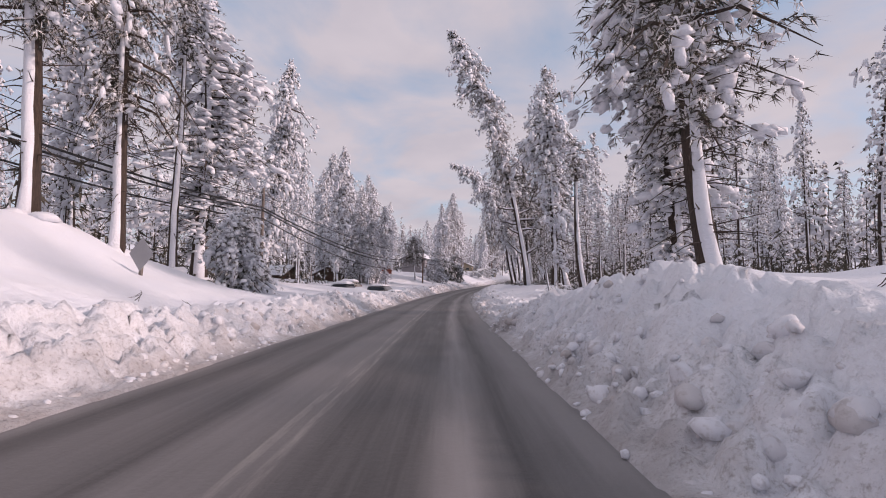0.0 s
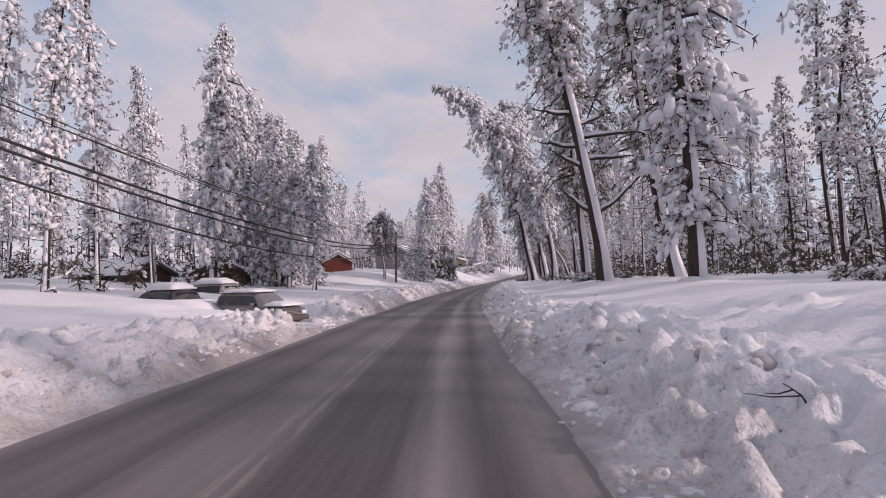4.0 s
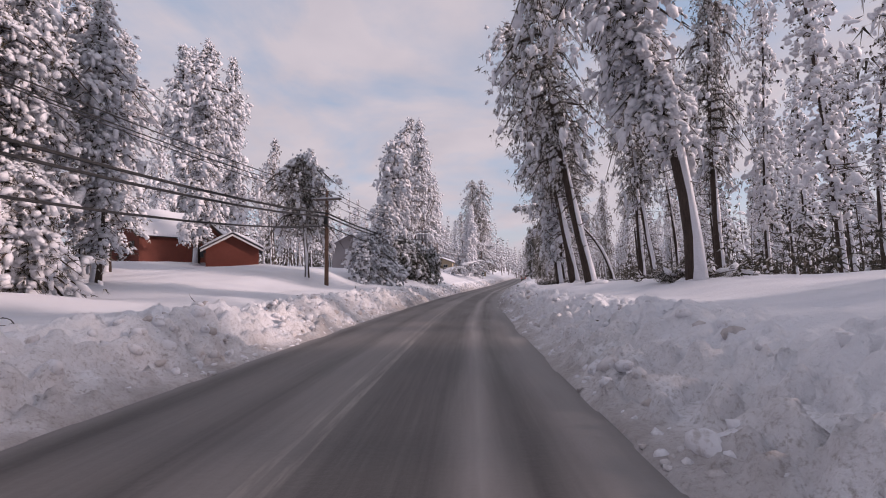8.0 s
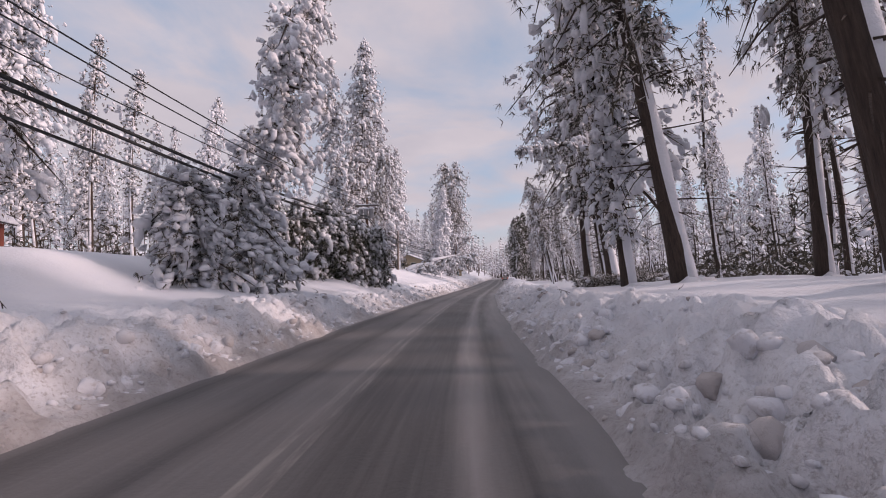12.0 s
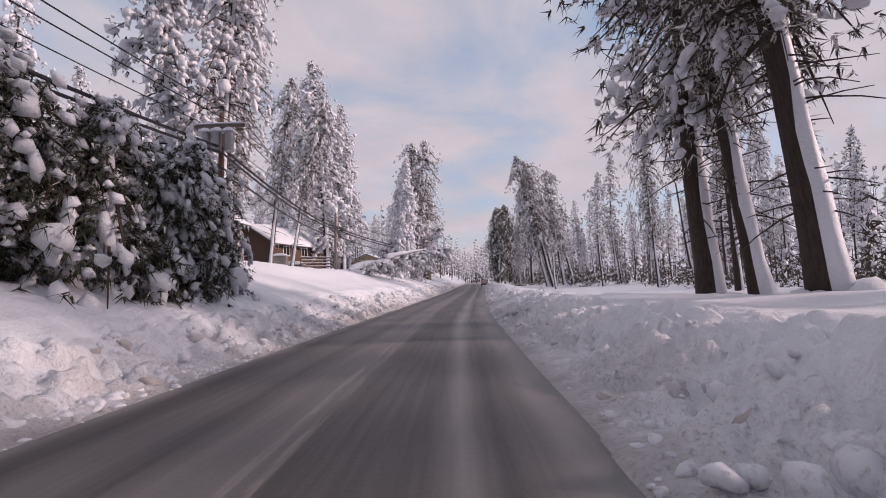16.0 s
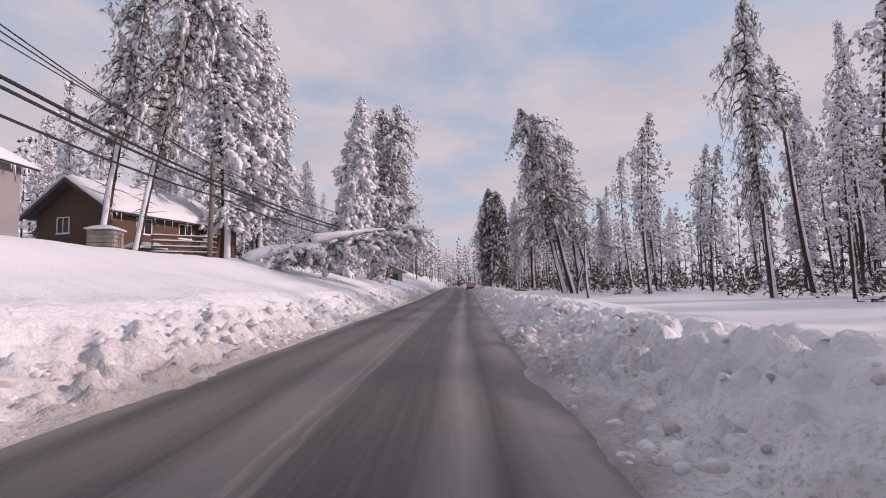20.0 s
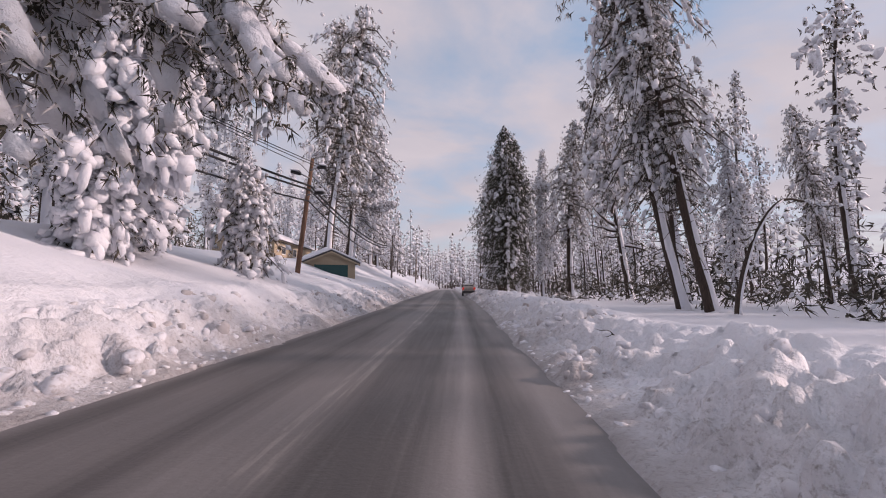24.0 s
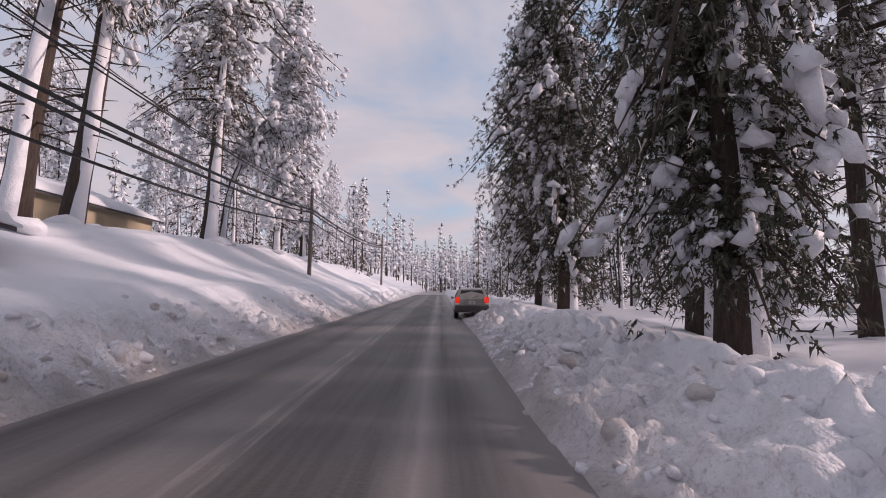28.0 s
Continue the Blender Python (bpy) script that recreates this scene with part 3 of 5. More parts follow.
def make_tree(name, label, h, seed, crown=(0.3, 1.0), radius=1.8, trunk=0.3, branches=70, fine=True, load=1.0, dark=1.0,
              lean=(0, 0), bend=(0, 0), power=2.6, taper=0.7, wobble=0.16, droop=0.75, twigs=14, plaster=True, group="snowy conifers",
              bark=None, gaps=0.25, width=1.0, spray=1.0, needles=None, clot=1.0, sharp=3.6, ragged=1.25):
    """A tall conifer under snow: trunk, wind-packed snow on it, limbs, needles and the load on them."""
    rng = np.random.RandomState(seed)
    axis = trunk_line(h, lean, bend, power, wobble, rng)
    n = len(axis)
    u = np.linspace(0, 1, n)
    rad = trunk * (1 - u) ** 0.8 * (1 + 0.35 * np.exp(-u * 40)) + 0.025
    root = new(name)
    tagged(root, label, "tree", group)
    low = axis.copy()
    low[0, 2] -= 0.9
    v, f = tube(low, rad, 10 if fine else 6)
    child("trunk", mesh_from("trunk", v, f, bark or BARK), root)
    limbs, green, white = Bag(), Bag(), Bag()
    if plaster:
        m = int(n * 0.75)
        shift = axis[:m].copy()
        # packed on the windward side, towards -y
        shift[:, 1] -= rad[:m] * (0.55 + 0.1 * rng.rand(m))
        shift[:, 0] += rad[:m] * rng.uniform(0.05, 0.3, m)
        shift[0, 2] -= 0.5
        pv, pf = tube(shift, rad[:m] * rng.uniform(0.55, 0.78, m), 8 if fine else 5)
        pv = pv + rng.normal(size=pv.shape) * trunk * 0.06
        child("packed_snow", mesh_from("packed_snow", pv, pf, SNOW), root, "white snow packed on the windward side")
        for _ in range(3):
            snow_lump(white, rng, axis[0] + rng.normal(size=3) * (0.3, 0.3, 0) + (0, -0.15, 0), (1, 0.3, 0), np.array([0.6, 0.45, 0.25]) * (0.6 + trunk), fine)
    for _ in range(twigs):
        k = rng.uniform(0.1, crown[0] + 0.15)
        p, _d = along(axis, k)
        a = rng.uniform(0, 6.28)
        ln = rng.uniform(0.5, 1.9) * min(1.0, radius / 1.6)
        q = np.linspace(0, 1, 4)[:, None]
        pts = p + q * np.array([math.cos(a), math.sin(a), rng.uniform(-0.25, 0.3)]) * ln + (q ** 2) * np.array([0, 0, rng.uniform(-0.5, 0.1)]) * ln
        tv, tf = tube(pts, np.linspace(0.035, 0.010, 4), 3, cap=False)
        limbs.add(tv, tf)
    a = rng.uniform(0, 6.28)
    for i in range(branches):
        k = (i + rng.uniform(0, 1)) / branches
        a += 2.4 + rng.uniform(-0.7, 0.7)
        hu = crown[0] + (crown[1] - crown[0]) * k
        p, d = along(axis, hu)
        # clumps and hollows in the crown's outline
        clump = noise.noise(Vector((math.cos(a) * 0.8, math.sin(a) * 0.8, k * h * 0.33 + seed * 7.3)))
        clump += 0.5 * noise.noise(Vector((math.cos(a) * 1.7, math.sin(a) * 1.7, k * h * 0.8 + seed * 3.1)))
        if clump < -0.55 + gaps * 0.7 and k < 0.93:
            continue
        prof = min(1.0, (1 - k) * sharp + 0.07) ** taper * min(1.0, 0.55 + k * 2.0)
        ln = radius * prof * max(0.25, 0.85 + ragged * clump) * rng.uniform(0.65, 1.3)
        sink = droop * rng.uniform(0.75, 1.5)
        tang = d / np.linalg.norm(d)
        out = np.array([math.cos(a), math.sin(a), 0.0])
        out -= tang * (out @ tang)
        out /= np.linalg.norm(out) + 1e-9
        q = np.linspace(0, 1.0, 5)[:, None]
        pts = p + out * q * ln + np.array([0, 0, 1.0]) * (0.18 * q - sink * q ** 2) * ln
        if fine:
            tv, tf = tube(pts[::2], np.linspace(0.02 + 0.025 * ln, 0.012, 3), 3, cap=False)
            limbs.add(tv, tf)
        steps = 7 if fine else 4
        for j in range(steps):
            g = (j + 0.7 + rng.uniform(-0.3, 0.4)) / steps
            c = p + out * g * ln + np.array([0, 0, 1.0]) * (0.18 * g - sink * g * g) * ln
            way = out + np.array([0, 0, 0.18 - 2 * sink * g])
            across = np.cross(out, (0, 0, 1.0))
            c = c + across * rng.uniform(-0.35, 0.35) * ln * g
            s = (0.11 + 0.08 * ln) * rng.uniform(0.5, 1.5) * (1.0 if fine else 1.2)
            s = min(s, 0.34)
            blades(green, rng, c - np.array([0, 0, 0.1]), way, int(round((10 if fine else 7) * dark)), (0.16 + 0.07 * ln if fine else 0.17 + 0.05 * ln) * spray,
                   (0.023 if fine else 0.042) * width, (0.14 + 0.10 * ln) * (1.0 if spray == 1 else 1.25 if spray > 0.6 else 0.8))
            if rng.rand() < load * (1.0 if crown[0] < 0.3 else 0.55 + 0.45 * k):
                lift = np.array([0, 0, 0.05 + 0.25 * s])
                turned = way + rng.normal(size=3) * 0.55
                rank = False
                snow_lump(white, rng, c + lift, turned, np.array([s * 1.15, s * 0.85, s * 0.62]) * clot * rng.uniform(0.5, 1.3, 3), rank, 0.45)
                for _extra in range(2 if fine else 1):
                    snow_lump(white, rng, c + lift + rng.normal(size=3) * s * 1.1, turned + rng.normal(size=3) * 0.4, np.array([s, s * 0.75, s * 0.6]) * clot * rng.uniform(0.3, 0.85), None, 0.3)
                if rng.rand() < (0.4 if fine else 0.2):
                    hang = s * rng.uniform(0.9, 1.9)
                    snow_lump(white, rng, c + rng.normal(size=3) * 0.08 + (0, 0, -0.6 * hang), (0.2 * out[0], 0.2 * out[1], -1), np.array([hang, s * 0.5, s * 0.45]) * clot, rank)
    # the leader at the tip
    for k in np.linspace(0.9, 0.995, 4):
        p, d = along(axis, k)
        if crown[1] > 0.9:
            blades(green, rng, p, d, int(6 * dark), 0.4, 0.06, 0.08)
            if load > 0.3:
                snow_lump(white, rng, p, d, np.array([0.3, 0.16, 0.16]) * (1.15 - k + 0.5), fine)
    if limbs.n:
        tagged(child("branchwork", limbs.mesh("branchwork", BARK, False), root), kind="stuff")
    if green.n:
        tagged(child("crown", green.mesh("crown", needles or NEEDLE, False), root, "dark green drooping needles"), kind="stuff")
    if white.n:
        tagged(child("snow_load", white.mesh("snow_load", SNOW), root, "heavy white clumps of snow"), kind="stuff")
    return root


L_FULL = "tall slender fir plastered with snow from top to foot"
L_HIGH = "tall pine with a bare dark trunk and a high snowy crown"
L_BARE = "thin broken conifer with short dead twigs and little snow"
L_YOUNG = "young fir weighed down by thick snow on the bank"

NEAR, MID = {}, {}
for i in range(4):
    tip = ((0.9, 0.2), (-0.8, 0.3), (0.3, -0.6), (-0.3, 0.5))[i]
    NEAR["full", i] = make_tree("fir_tree", L_FULL, 20, 10 + i, (0.10, 1), 1.75, 0.25, 140, True, 0.85, 0.8, clot=1.0, twigs=20, gaps=0.34, bend=tip)
    NEAR["high", i] = make_tree("pine_tree", L_HIGH, 20, 20 + i, (0.33, 1), 2.2, 0.31, 100, True, 0.42, 2.6, clot=1.0, width=0.8, twigs=60, gaps=0.42, taper=0.5, bend=tip, sharp=5.0, ragged=1.6)
    MID["full", i] = make_tree("fir_tree", L_FULL, 20, 30 + i, (0.18, 1), 1.45, 0.18, 84, False, 0.85, 0.7, twigs=26, gaps=0.2, bend=tip)
    MID["high", i] = make_tree("pine_tree", L_HIGH, 20, 40 + i, (0.36, 1), 1.4, 0.20, 66, False, 0.8, 1.3, twigs=40, gaps=0.3, bend=tip)
for i in range(2):
    NEAR["bare", i] = make_tree("dead_tree", L_BARE, 16, 50 + i, (0.72, 1), 1.2, 0.22, 22, True, 0.45, 1.4, twigs=40, gaps=0.4)
    NEAR["young", i] = make_tree("young_fir", L_YOUNG, 5, 60 + i, (0.05, 1), 1.35, 0.09, 90, True, 0.75, 1.6, clot=1.0, spray=0.9, width=0.6, twigs=0, droop=0.8, plaster=False, group="young firs")
    NEAR["green", i] = make_tree("young_fir", "bushy dark green fir bent under sheets of snow", 5, 65 + i, (0.04, 1), 1.5, 0.09, 100, True, 0.5, 3.4, clot=1.1, needles=GREEN_NEEDLE, spray=0.9, width=0.6, twigs=0, droop=0.9, plaster=False, group="young firs", sharp=5, ragged=1.0)
    NEAR["dark", i] = make_tree("dark_fir", "broad dark green fir with little snow on it", 17, 70 + i, (0.10, 1), 2.2, 0.3, 200, True, 0.26, 4.5, twigs=8, gaps=0.16, width=0.6, spray=0.62, needles=GREEN_NEEDLE, clot=0.9, droop=0.9, sharp=4.5, ragged=0.8)
PLACED = []
USED = set()


def tree(kind, x, y, h, wide=1.0, lean=0.0, ahead=0.0, pool=None, turn=None, sink=0.15):
    """One tree at x, y with a height h; lean and ahead: degrees to the right and away."""
    pool = pool or NEAR
    which = [k for k in pool if k[0] == kind]
    key = which[len(PLACED) % len(which)]
    src = pool[key]
    tall = {"full": 20, "high": 20, "bare": 16, "young": 5, "green": 5, "dark": 17}[kind]
    z = ground_z(x, y) - sink
    turn = (len(PLACED) * 37 % 50 - 25) if turn is None else turn
    k = h / tall
    w = wide * (k if h > 9 or kind in ("young", "green") else k * 1.15)
    m = pose(x, y, z) @ pose(0, 0, 0, -ahead, lean, 0) @ pose(0, 0, 0, 0, 0, turn) @ Matrix.Diagonal((w, w, k, 1))
    PLACED.append((x, y))
    if (id(pool), key) not in USED:
        USED.add((id(pool), key))
        src.matrix_basis = m
        return src
    return copy_thing(src, m @ Matrix.Diagonal((1 / src.scale[0], 1 / src.scale[1], 1 / src.scale[2], 1)))


# right side, along the drive
tree("high", 12.5, 23.0, 25, 1.35, lean=-7)
tree("full", 13.4, 28.5, 21, 1.45)
tree("bare", 10.3, 36.5, 12.0, 1.5, lean=-3, ahead=6)
tree("high", 9.3, 43.5, 7.3, 0.8, lean=-8)
tree("bare", 14.9, 47.0, 5.6, 1.4, lean=-5)
tree("full", 13.4, 60.5, 27, 1.0, lean=1)
tree("high", 13.7, 78.6, 23, 0.95, lean=-3)
tree("high", 17.4, 70.4, 25, 1.2, lean=-8)
tree("high", 14.9, 106.1, 26, 0.85, lean=-10)
tree("high", 17.2, 117.3, 26, 0.95, lean=-10)
tree("full", 17.0, 121.5, 24, 1.0, lean=-5)
tree("high", 23.8, 114.6, 22, 0.8, lean=-7)
tree("high", 25.0, 107.0, 25, 0.68)
tree("high", 24.0, 118.0, 25, 0.7, lean=-2)
tree("high", 23.7, 137.7, 25, 1.15, lean=-8)
tree("high", 25.0, 141.6, 24, 1.0, lean=-6)
tree("high", 23.9, 143.1, 23, 1.2, lean=-2)
tree("high", 28.0, 146.5, 17, 0.62, lean=-3)
tree("high", 45.3, 180.7, 22.5, 0.5, lean=-3)
tree("full", 78.7, 200.0, 34, 0.5, lean=-3)
tree("full", 69.0, 200.0, 24, 0.7)
tree("bare", 52.6, 184.0, 20, 0.8, lean=-9)
tree("bare", 36.4, 191.3, 7.2, 1.2, lean=-3)
tree("high", 41.2, 206.6, 23.5, 0.85, lean=-12)
tree("high", 41.3, 204.6, 22.0, 0.8, lean=-13)
tree("high", 57.7, 212.2, 15, 0.7, lean=-8)
tree("high", 47.3, 214.5, 22, 0.95, lean=-7)
tree("full", 50.5, 213.0, 13, 0.8, lean=-3)
tree("dark", 38.4, 228.2, 16.5, 1.0)
tree("dark", 40.9, 232.0, 16.5, 1.0)
tree("full", 45.5, 236.0, 17, 0.8)
tree("dark", 43.0, 243.0, 18, 1.1)
tree("high", 47.5, 233.0, 20, 1.0)
tree("dark", 45.8, 251.8, 20, 1.2)
tree("dark", 48.6, 257.0, 22, 1.1)
# firs bowed over by their snow
def bowed(x, y, h, label, **more):
    ob = make_tree("bowed_fir", label, h, **more)
    ob.matrix_basis = pose(x, y, ground_z(x, y) - 0.15)
    PLACED.append((x, y))


bowed(14.1, 91.1, 28, "tall snowy fir whose top bows over the road", seed=81, crown=(0.2, 1), radius=1.9, trunk=0.32, branches=220, load=1.0, bend=(-12.6, 2.5), power=2.1, gaps=0.1)
bowed(-6.2, 110.6, 9.8, "low broad pine with dark needles and snow clumps", seed=86, crown=(0.42, 1), radius=2.4, trunk=0.16, branches=120, load=0.33, dark=4.0, taper=0.5, twigs=10, spray=0.6, width=0.7)
bowed(26.55, 131.5, 17.5, "bare leaning trunk arched over under packed snow", seed=82, crown=(0.62, 1), radius=1.2, trunk=0.24, branches=40, load=0.8, lean=(-2, 0), bend=(-10, 0), power=1.9, gaps=0.3)
bowed(14.6, 204.2, 13.5, "snowy fir bowed over above the fallen trunk", seed=83, crown=(0.15, 1), radius=1.3, trunk=0.22, branches=190, load=0.8, dark=1.6, lean=(0.3, 0), bend=(8, 0.5), power=2.4, gaps=0.1, droop=1.1)
bowed(51.0, 219.0, 20, "dark leaning trunk bowed to the road under packed snow", seed=87, crown=(0.55, 1), radius=1.5, trunk=0.27, branches=50, load=0.7, lean=(-1.5, 0), bend=(-8, 0), power=2.0, gaps=0.3, twigs=30)
bowed(40.7, 202.4, 9, "thin bare stem bent into an arch", seed=84, crown=(0.9, 1), radius=0.5, trunk=0.12, branches=6, load=0.5, bend=(5.5, 0), power=2.2, twigs=12)


def forked_pine(x, y, h, lean, bend, crown, trunk, branches, seed, limbs):
    """A stout pine whose big bare limbs spread below the crown. limbs: height, way in degrees, rise, length."""
    ob = make_tree("forked_pine", "stout dark pine with spreading bare limbs holding snow", h, seed, crown, 1.9 if h < 25 else 2.3, trunk, branches, True, 0.6, 1.8,
                   lean=lean, bend=bend, power=1.9, twigs=34, clot=1.3, gaps=0.3)
    ob.matrix_basis = pose(x, y, ground_z(x, y) - 0.15)
    rng = np.random.RandomState(9)
    for z, way, rise, ln in limbs:
        a = radians(way)
        q = np.linspace(0, 1, 8)[:, None]
        pts = np.array([lean[0] * z / h + bend[0] * (z / h) ** 1.9, 0, z]) + q * np.array([math.cos(a), math.sin(a), 0]) * ln + np.array([0, 0, 1.0]) * (rise * q ** 1.5 * ln) + np.cumsum(rng.normal(size=(8, 3)) * 0.05, axis=0)
        limb = part("limb", tube_bm(pts, np.linspace(0.15, 0.035, 8), 7), BARK, ob, smooth=True)
        v, f = tube(pts[:6] + np.array([0, -0.03, 0.11]), np.linspace(0.16, 0.05, 6), 7)
        child("limb_snow", mesh_from("limb_snow", v + rng.normal(size=v.shape) * 0.02, f, SNOW), limb, "white snow lying on the limb")
    PLACED.append((x, y))


forked_pine(49.6, 224.9, 18, (-3.6, 0), (0, 0), (0.5, 1), 0.3, 80, 88,
            ((6.6, 180, 0.15, 2.4), (7.1, 200, 0.45, 3.0), (7.4, 350, 0.8, 3.2), (7.0, 20, 0.35, 2.2), (6.0, 190, -0.1, 2.0), (5.2, 330, -0.35, 2.3), (8.0, 250, 0.5, 2.4)))
forked_pine(11.4, 67.2, 37, (-3.4, 0), (-7.2, 0), (0.32, 1), 0.4, 210, 85,
            ((4.4, 175, 0.75, 2.0), (4.3, 350, 0.9, 3.2), (7.0, 200, 0.4, 2.4), (7.6, 10, 0.1, 3.0), (8.3, 170, 0.2, 2.6), (8.9, 335, -0.1, 3.4), (9.6, 20, 0.3, 2.8), (10.3, 190, 0.1, 2.6)))
# left side
tree("full", -20.0, 41.0, 24, 1.9)
tree("full", -19.6, 55.3, 25, 0.9, lean=3)
tree("high", -15.0, 18.0, 20, 1.0)
tree("high", -13.0, 20.0, 17, 0.9, lean=2)
tree("bare", -13.5, 25.0, 15, 1.0)
tree("full", -16.1, 76.1, 21, 0.9)
tree("full", -24.4, 105.0, 25, 1.0, lean=4)
tree("full", -18.5, 98.3, 16.5, 1.1)
tree("full", -31.5, 152.7, 36, 0.9, lean=-3)
tree("full", -12.6, 84.6, 15, 1.1)
tree("full", -9.4, 81.0, 13, 1.1, lean=2)
tree("full", -14.2, 86.5, 17, 1.1)
tree("full", -19.5, 90.5, 19, 1.1, lean=2)
tree("full", -23.0, 94.0, 20, 1.1)
for i, (x, y) in enumerate(((-13.2, 96.0), (-16.0, 99.5), (-18.8, 96.0), (-17.5, 104.0), (-21.0, 101.5), (-20.5, 108.0), (-24.5, 105.0), (-15.6, 91.5))):
    tree("full", x, y, (15, 18, 20, 16, 21, 17, 20, 14)[i], 1.15, lean=(2, -1, 3, 0)[i % 4])
for x, y, h in ((-13.8, 92.6, 15), (-15.4, 89.4, 14), (-17.0, 93.0, 16), (-17.7, 117.4, 21)):
    tree("full", x, y, h, 1.1)
for x, y, h in ((-12.6, 90.6, 5.0), (-13.8, 88.0, 5.0), (-15.6, 86.4, 4.2)):
    tree("young", x, y, h, 1.2)
tree("full", -31.0, 124.0, 25, 1.1)
tree("full", -24.5, 131.0, 27, 1.05)
tree("full", -20.0, 133.0, 26, 1.0)
bowed(-1.9, 127.6, 19.5, "leaning snowy fir with a thin bent tip", seed=91, crown=(0.25, 1), radius=2.0, trunk=0.22, branches=120, load=0.9, lean=(1.6, 0), bend=(2.6, 1), power=2.4, gaps=0.3, clot=1.2)
tree("high", 0.4, 162.5, 17, 1.0)
bowed(2.2, 153.4, 26, "tall snowy fir with a bare white trunk below", seed=93, crown=(0.3, 1), radius=2.2, trunk=0.24, branches=130, load=0.85, dark=0.9, lean=(0.8, 0), gaps=0.3, twigs=30)
tree("full", 0.3, 152.0, 22, 1.0, lean=-2)
tree("high", -1.2, 187.0, 24, 0.75, lean=7)
tree("high", 1.6, 185.2, 22, 0.65, lean=9)
tree("full", 4.9, 195.5, 29.5, 1.15)
tree("full", 7.0, 199.5, 25, 1.0)
bowed(14.7, 199.8, 18.5, "slender fir wholly cased in thick white snow", seed=92, crown=(0.04, 1), radius=1.7, trunk=0.22, branches=330, load=1.0, dark=0.25, lean=(2.1, 0), gaps=0.0, clot=1.35, sharp=2.0, ragged=0.5, taper=0.8, twigs=4)
tree("high", 21.4, 242.5, 32, 0.9, lean=4)
tree("high", 21.0, 247.5, 32, 0.9, lean=5)

tree("high", 24.2, 259.5, 26, 1.2, lean=4)
bowed(24.9, 260.8, 14, "snow-cased stem arched over and hung with white boughs", seed=95, crown=(0.45, 1), radius=1.6, trunk=0.24, branches=70, load=1.0, bend=(7, 1.0), power=2.1, gaps=0.25, droop=1.1)
tree("full", 28.0, 268.0, 24, 1.2)
tree("full", 29.8, 277.0, 24, 1.1)
tree("full", 7.5, 212.0, 24, 1.0)
tree("full", 6.0, 203.5, 23, 1.2)
tree("bare", 24.0, 60.0, 13, 1.2)
tree("green", 4.6, 141.5, 5.2, 0.95)
tree("green", 2.9, 140.0, 5.6, 1.1)
tree("green", 1.0, 138.0, 6.2, 1.1)
tree("green", -0.6, 135.0, 5.6, 1.1)
tree("green", -2.4, 133.0, 5.2, 1.1)
tree("green", 4.4, 145.6, 3.6, 0.9)
tree("young", -2.9, 120.0, 5.0, 1.2)
tree("young", -1.0, 123.5, 6.0, 1.3)
tree("young", 18.2, 206.0, 5.0, 1.0)
tree("young", 14.5, 203.5, 5.5, 1.2)
tree("young", -11.2, 27.0, 4.0, 1.2)
tree("young", -12.0, 30.5, 5.0, 1.2)

SPAN = random.Random(8)


def free(x, y, gap):
    return all((x - a) ** 2 + (y - b) ** 2 > gap * gap for a, b in PLACED)


def edge_of_wood(s, side):
    """Where the forest begins, beside the road's middle."""
    if side > 0:
        return float(np.interp(s, [-10, 30, 60, 100, 145, 155, 195, 205, 240, 300], [25, 25, 22, 20, 20, 27, 27, 17, 15, 12]))
    return float(np.interp(s, [-10, 20, 50, 80, 95, 122, 128, 150, 158, 190, 200, 235, 264, 276, 300], [15, 16, 18, 18, 34, 34, 27, 27, 36, 32, 16, 28, 28, 14, 12]))


def fill_forest():
    count = 0
    for _ in range(2600):
        s = SPAN.uniform(2, 330)
        side = SPAN.choice((-1, 1))
        e = edge_of_wood(s, side)
        d = e + 40 * SPAN.random() ** 1.35
        x, y = at(s, side * d)
        if not free(x, y, 3.3 if d < e + 15 else 4.2):
            continue
        kind = SPAN.choice(("full", "high", "high", "high") if side > 0 else ("full", "full", "high"))
        tree(kind, float(x), float(y), SPAN.uniform(13, 24) * (0.8 if side > 0 and s < 60 else 1), SPAN.uniform(0.8, 1.1), SPAN.uniform(-4, 3), SPAN.uniform(-2, 2), MID)
        count += 1
        if count >= 275:
            break


fill_forest()


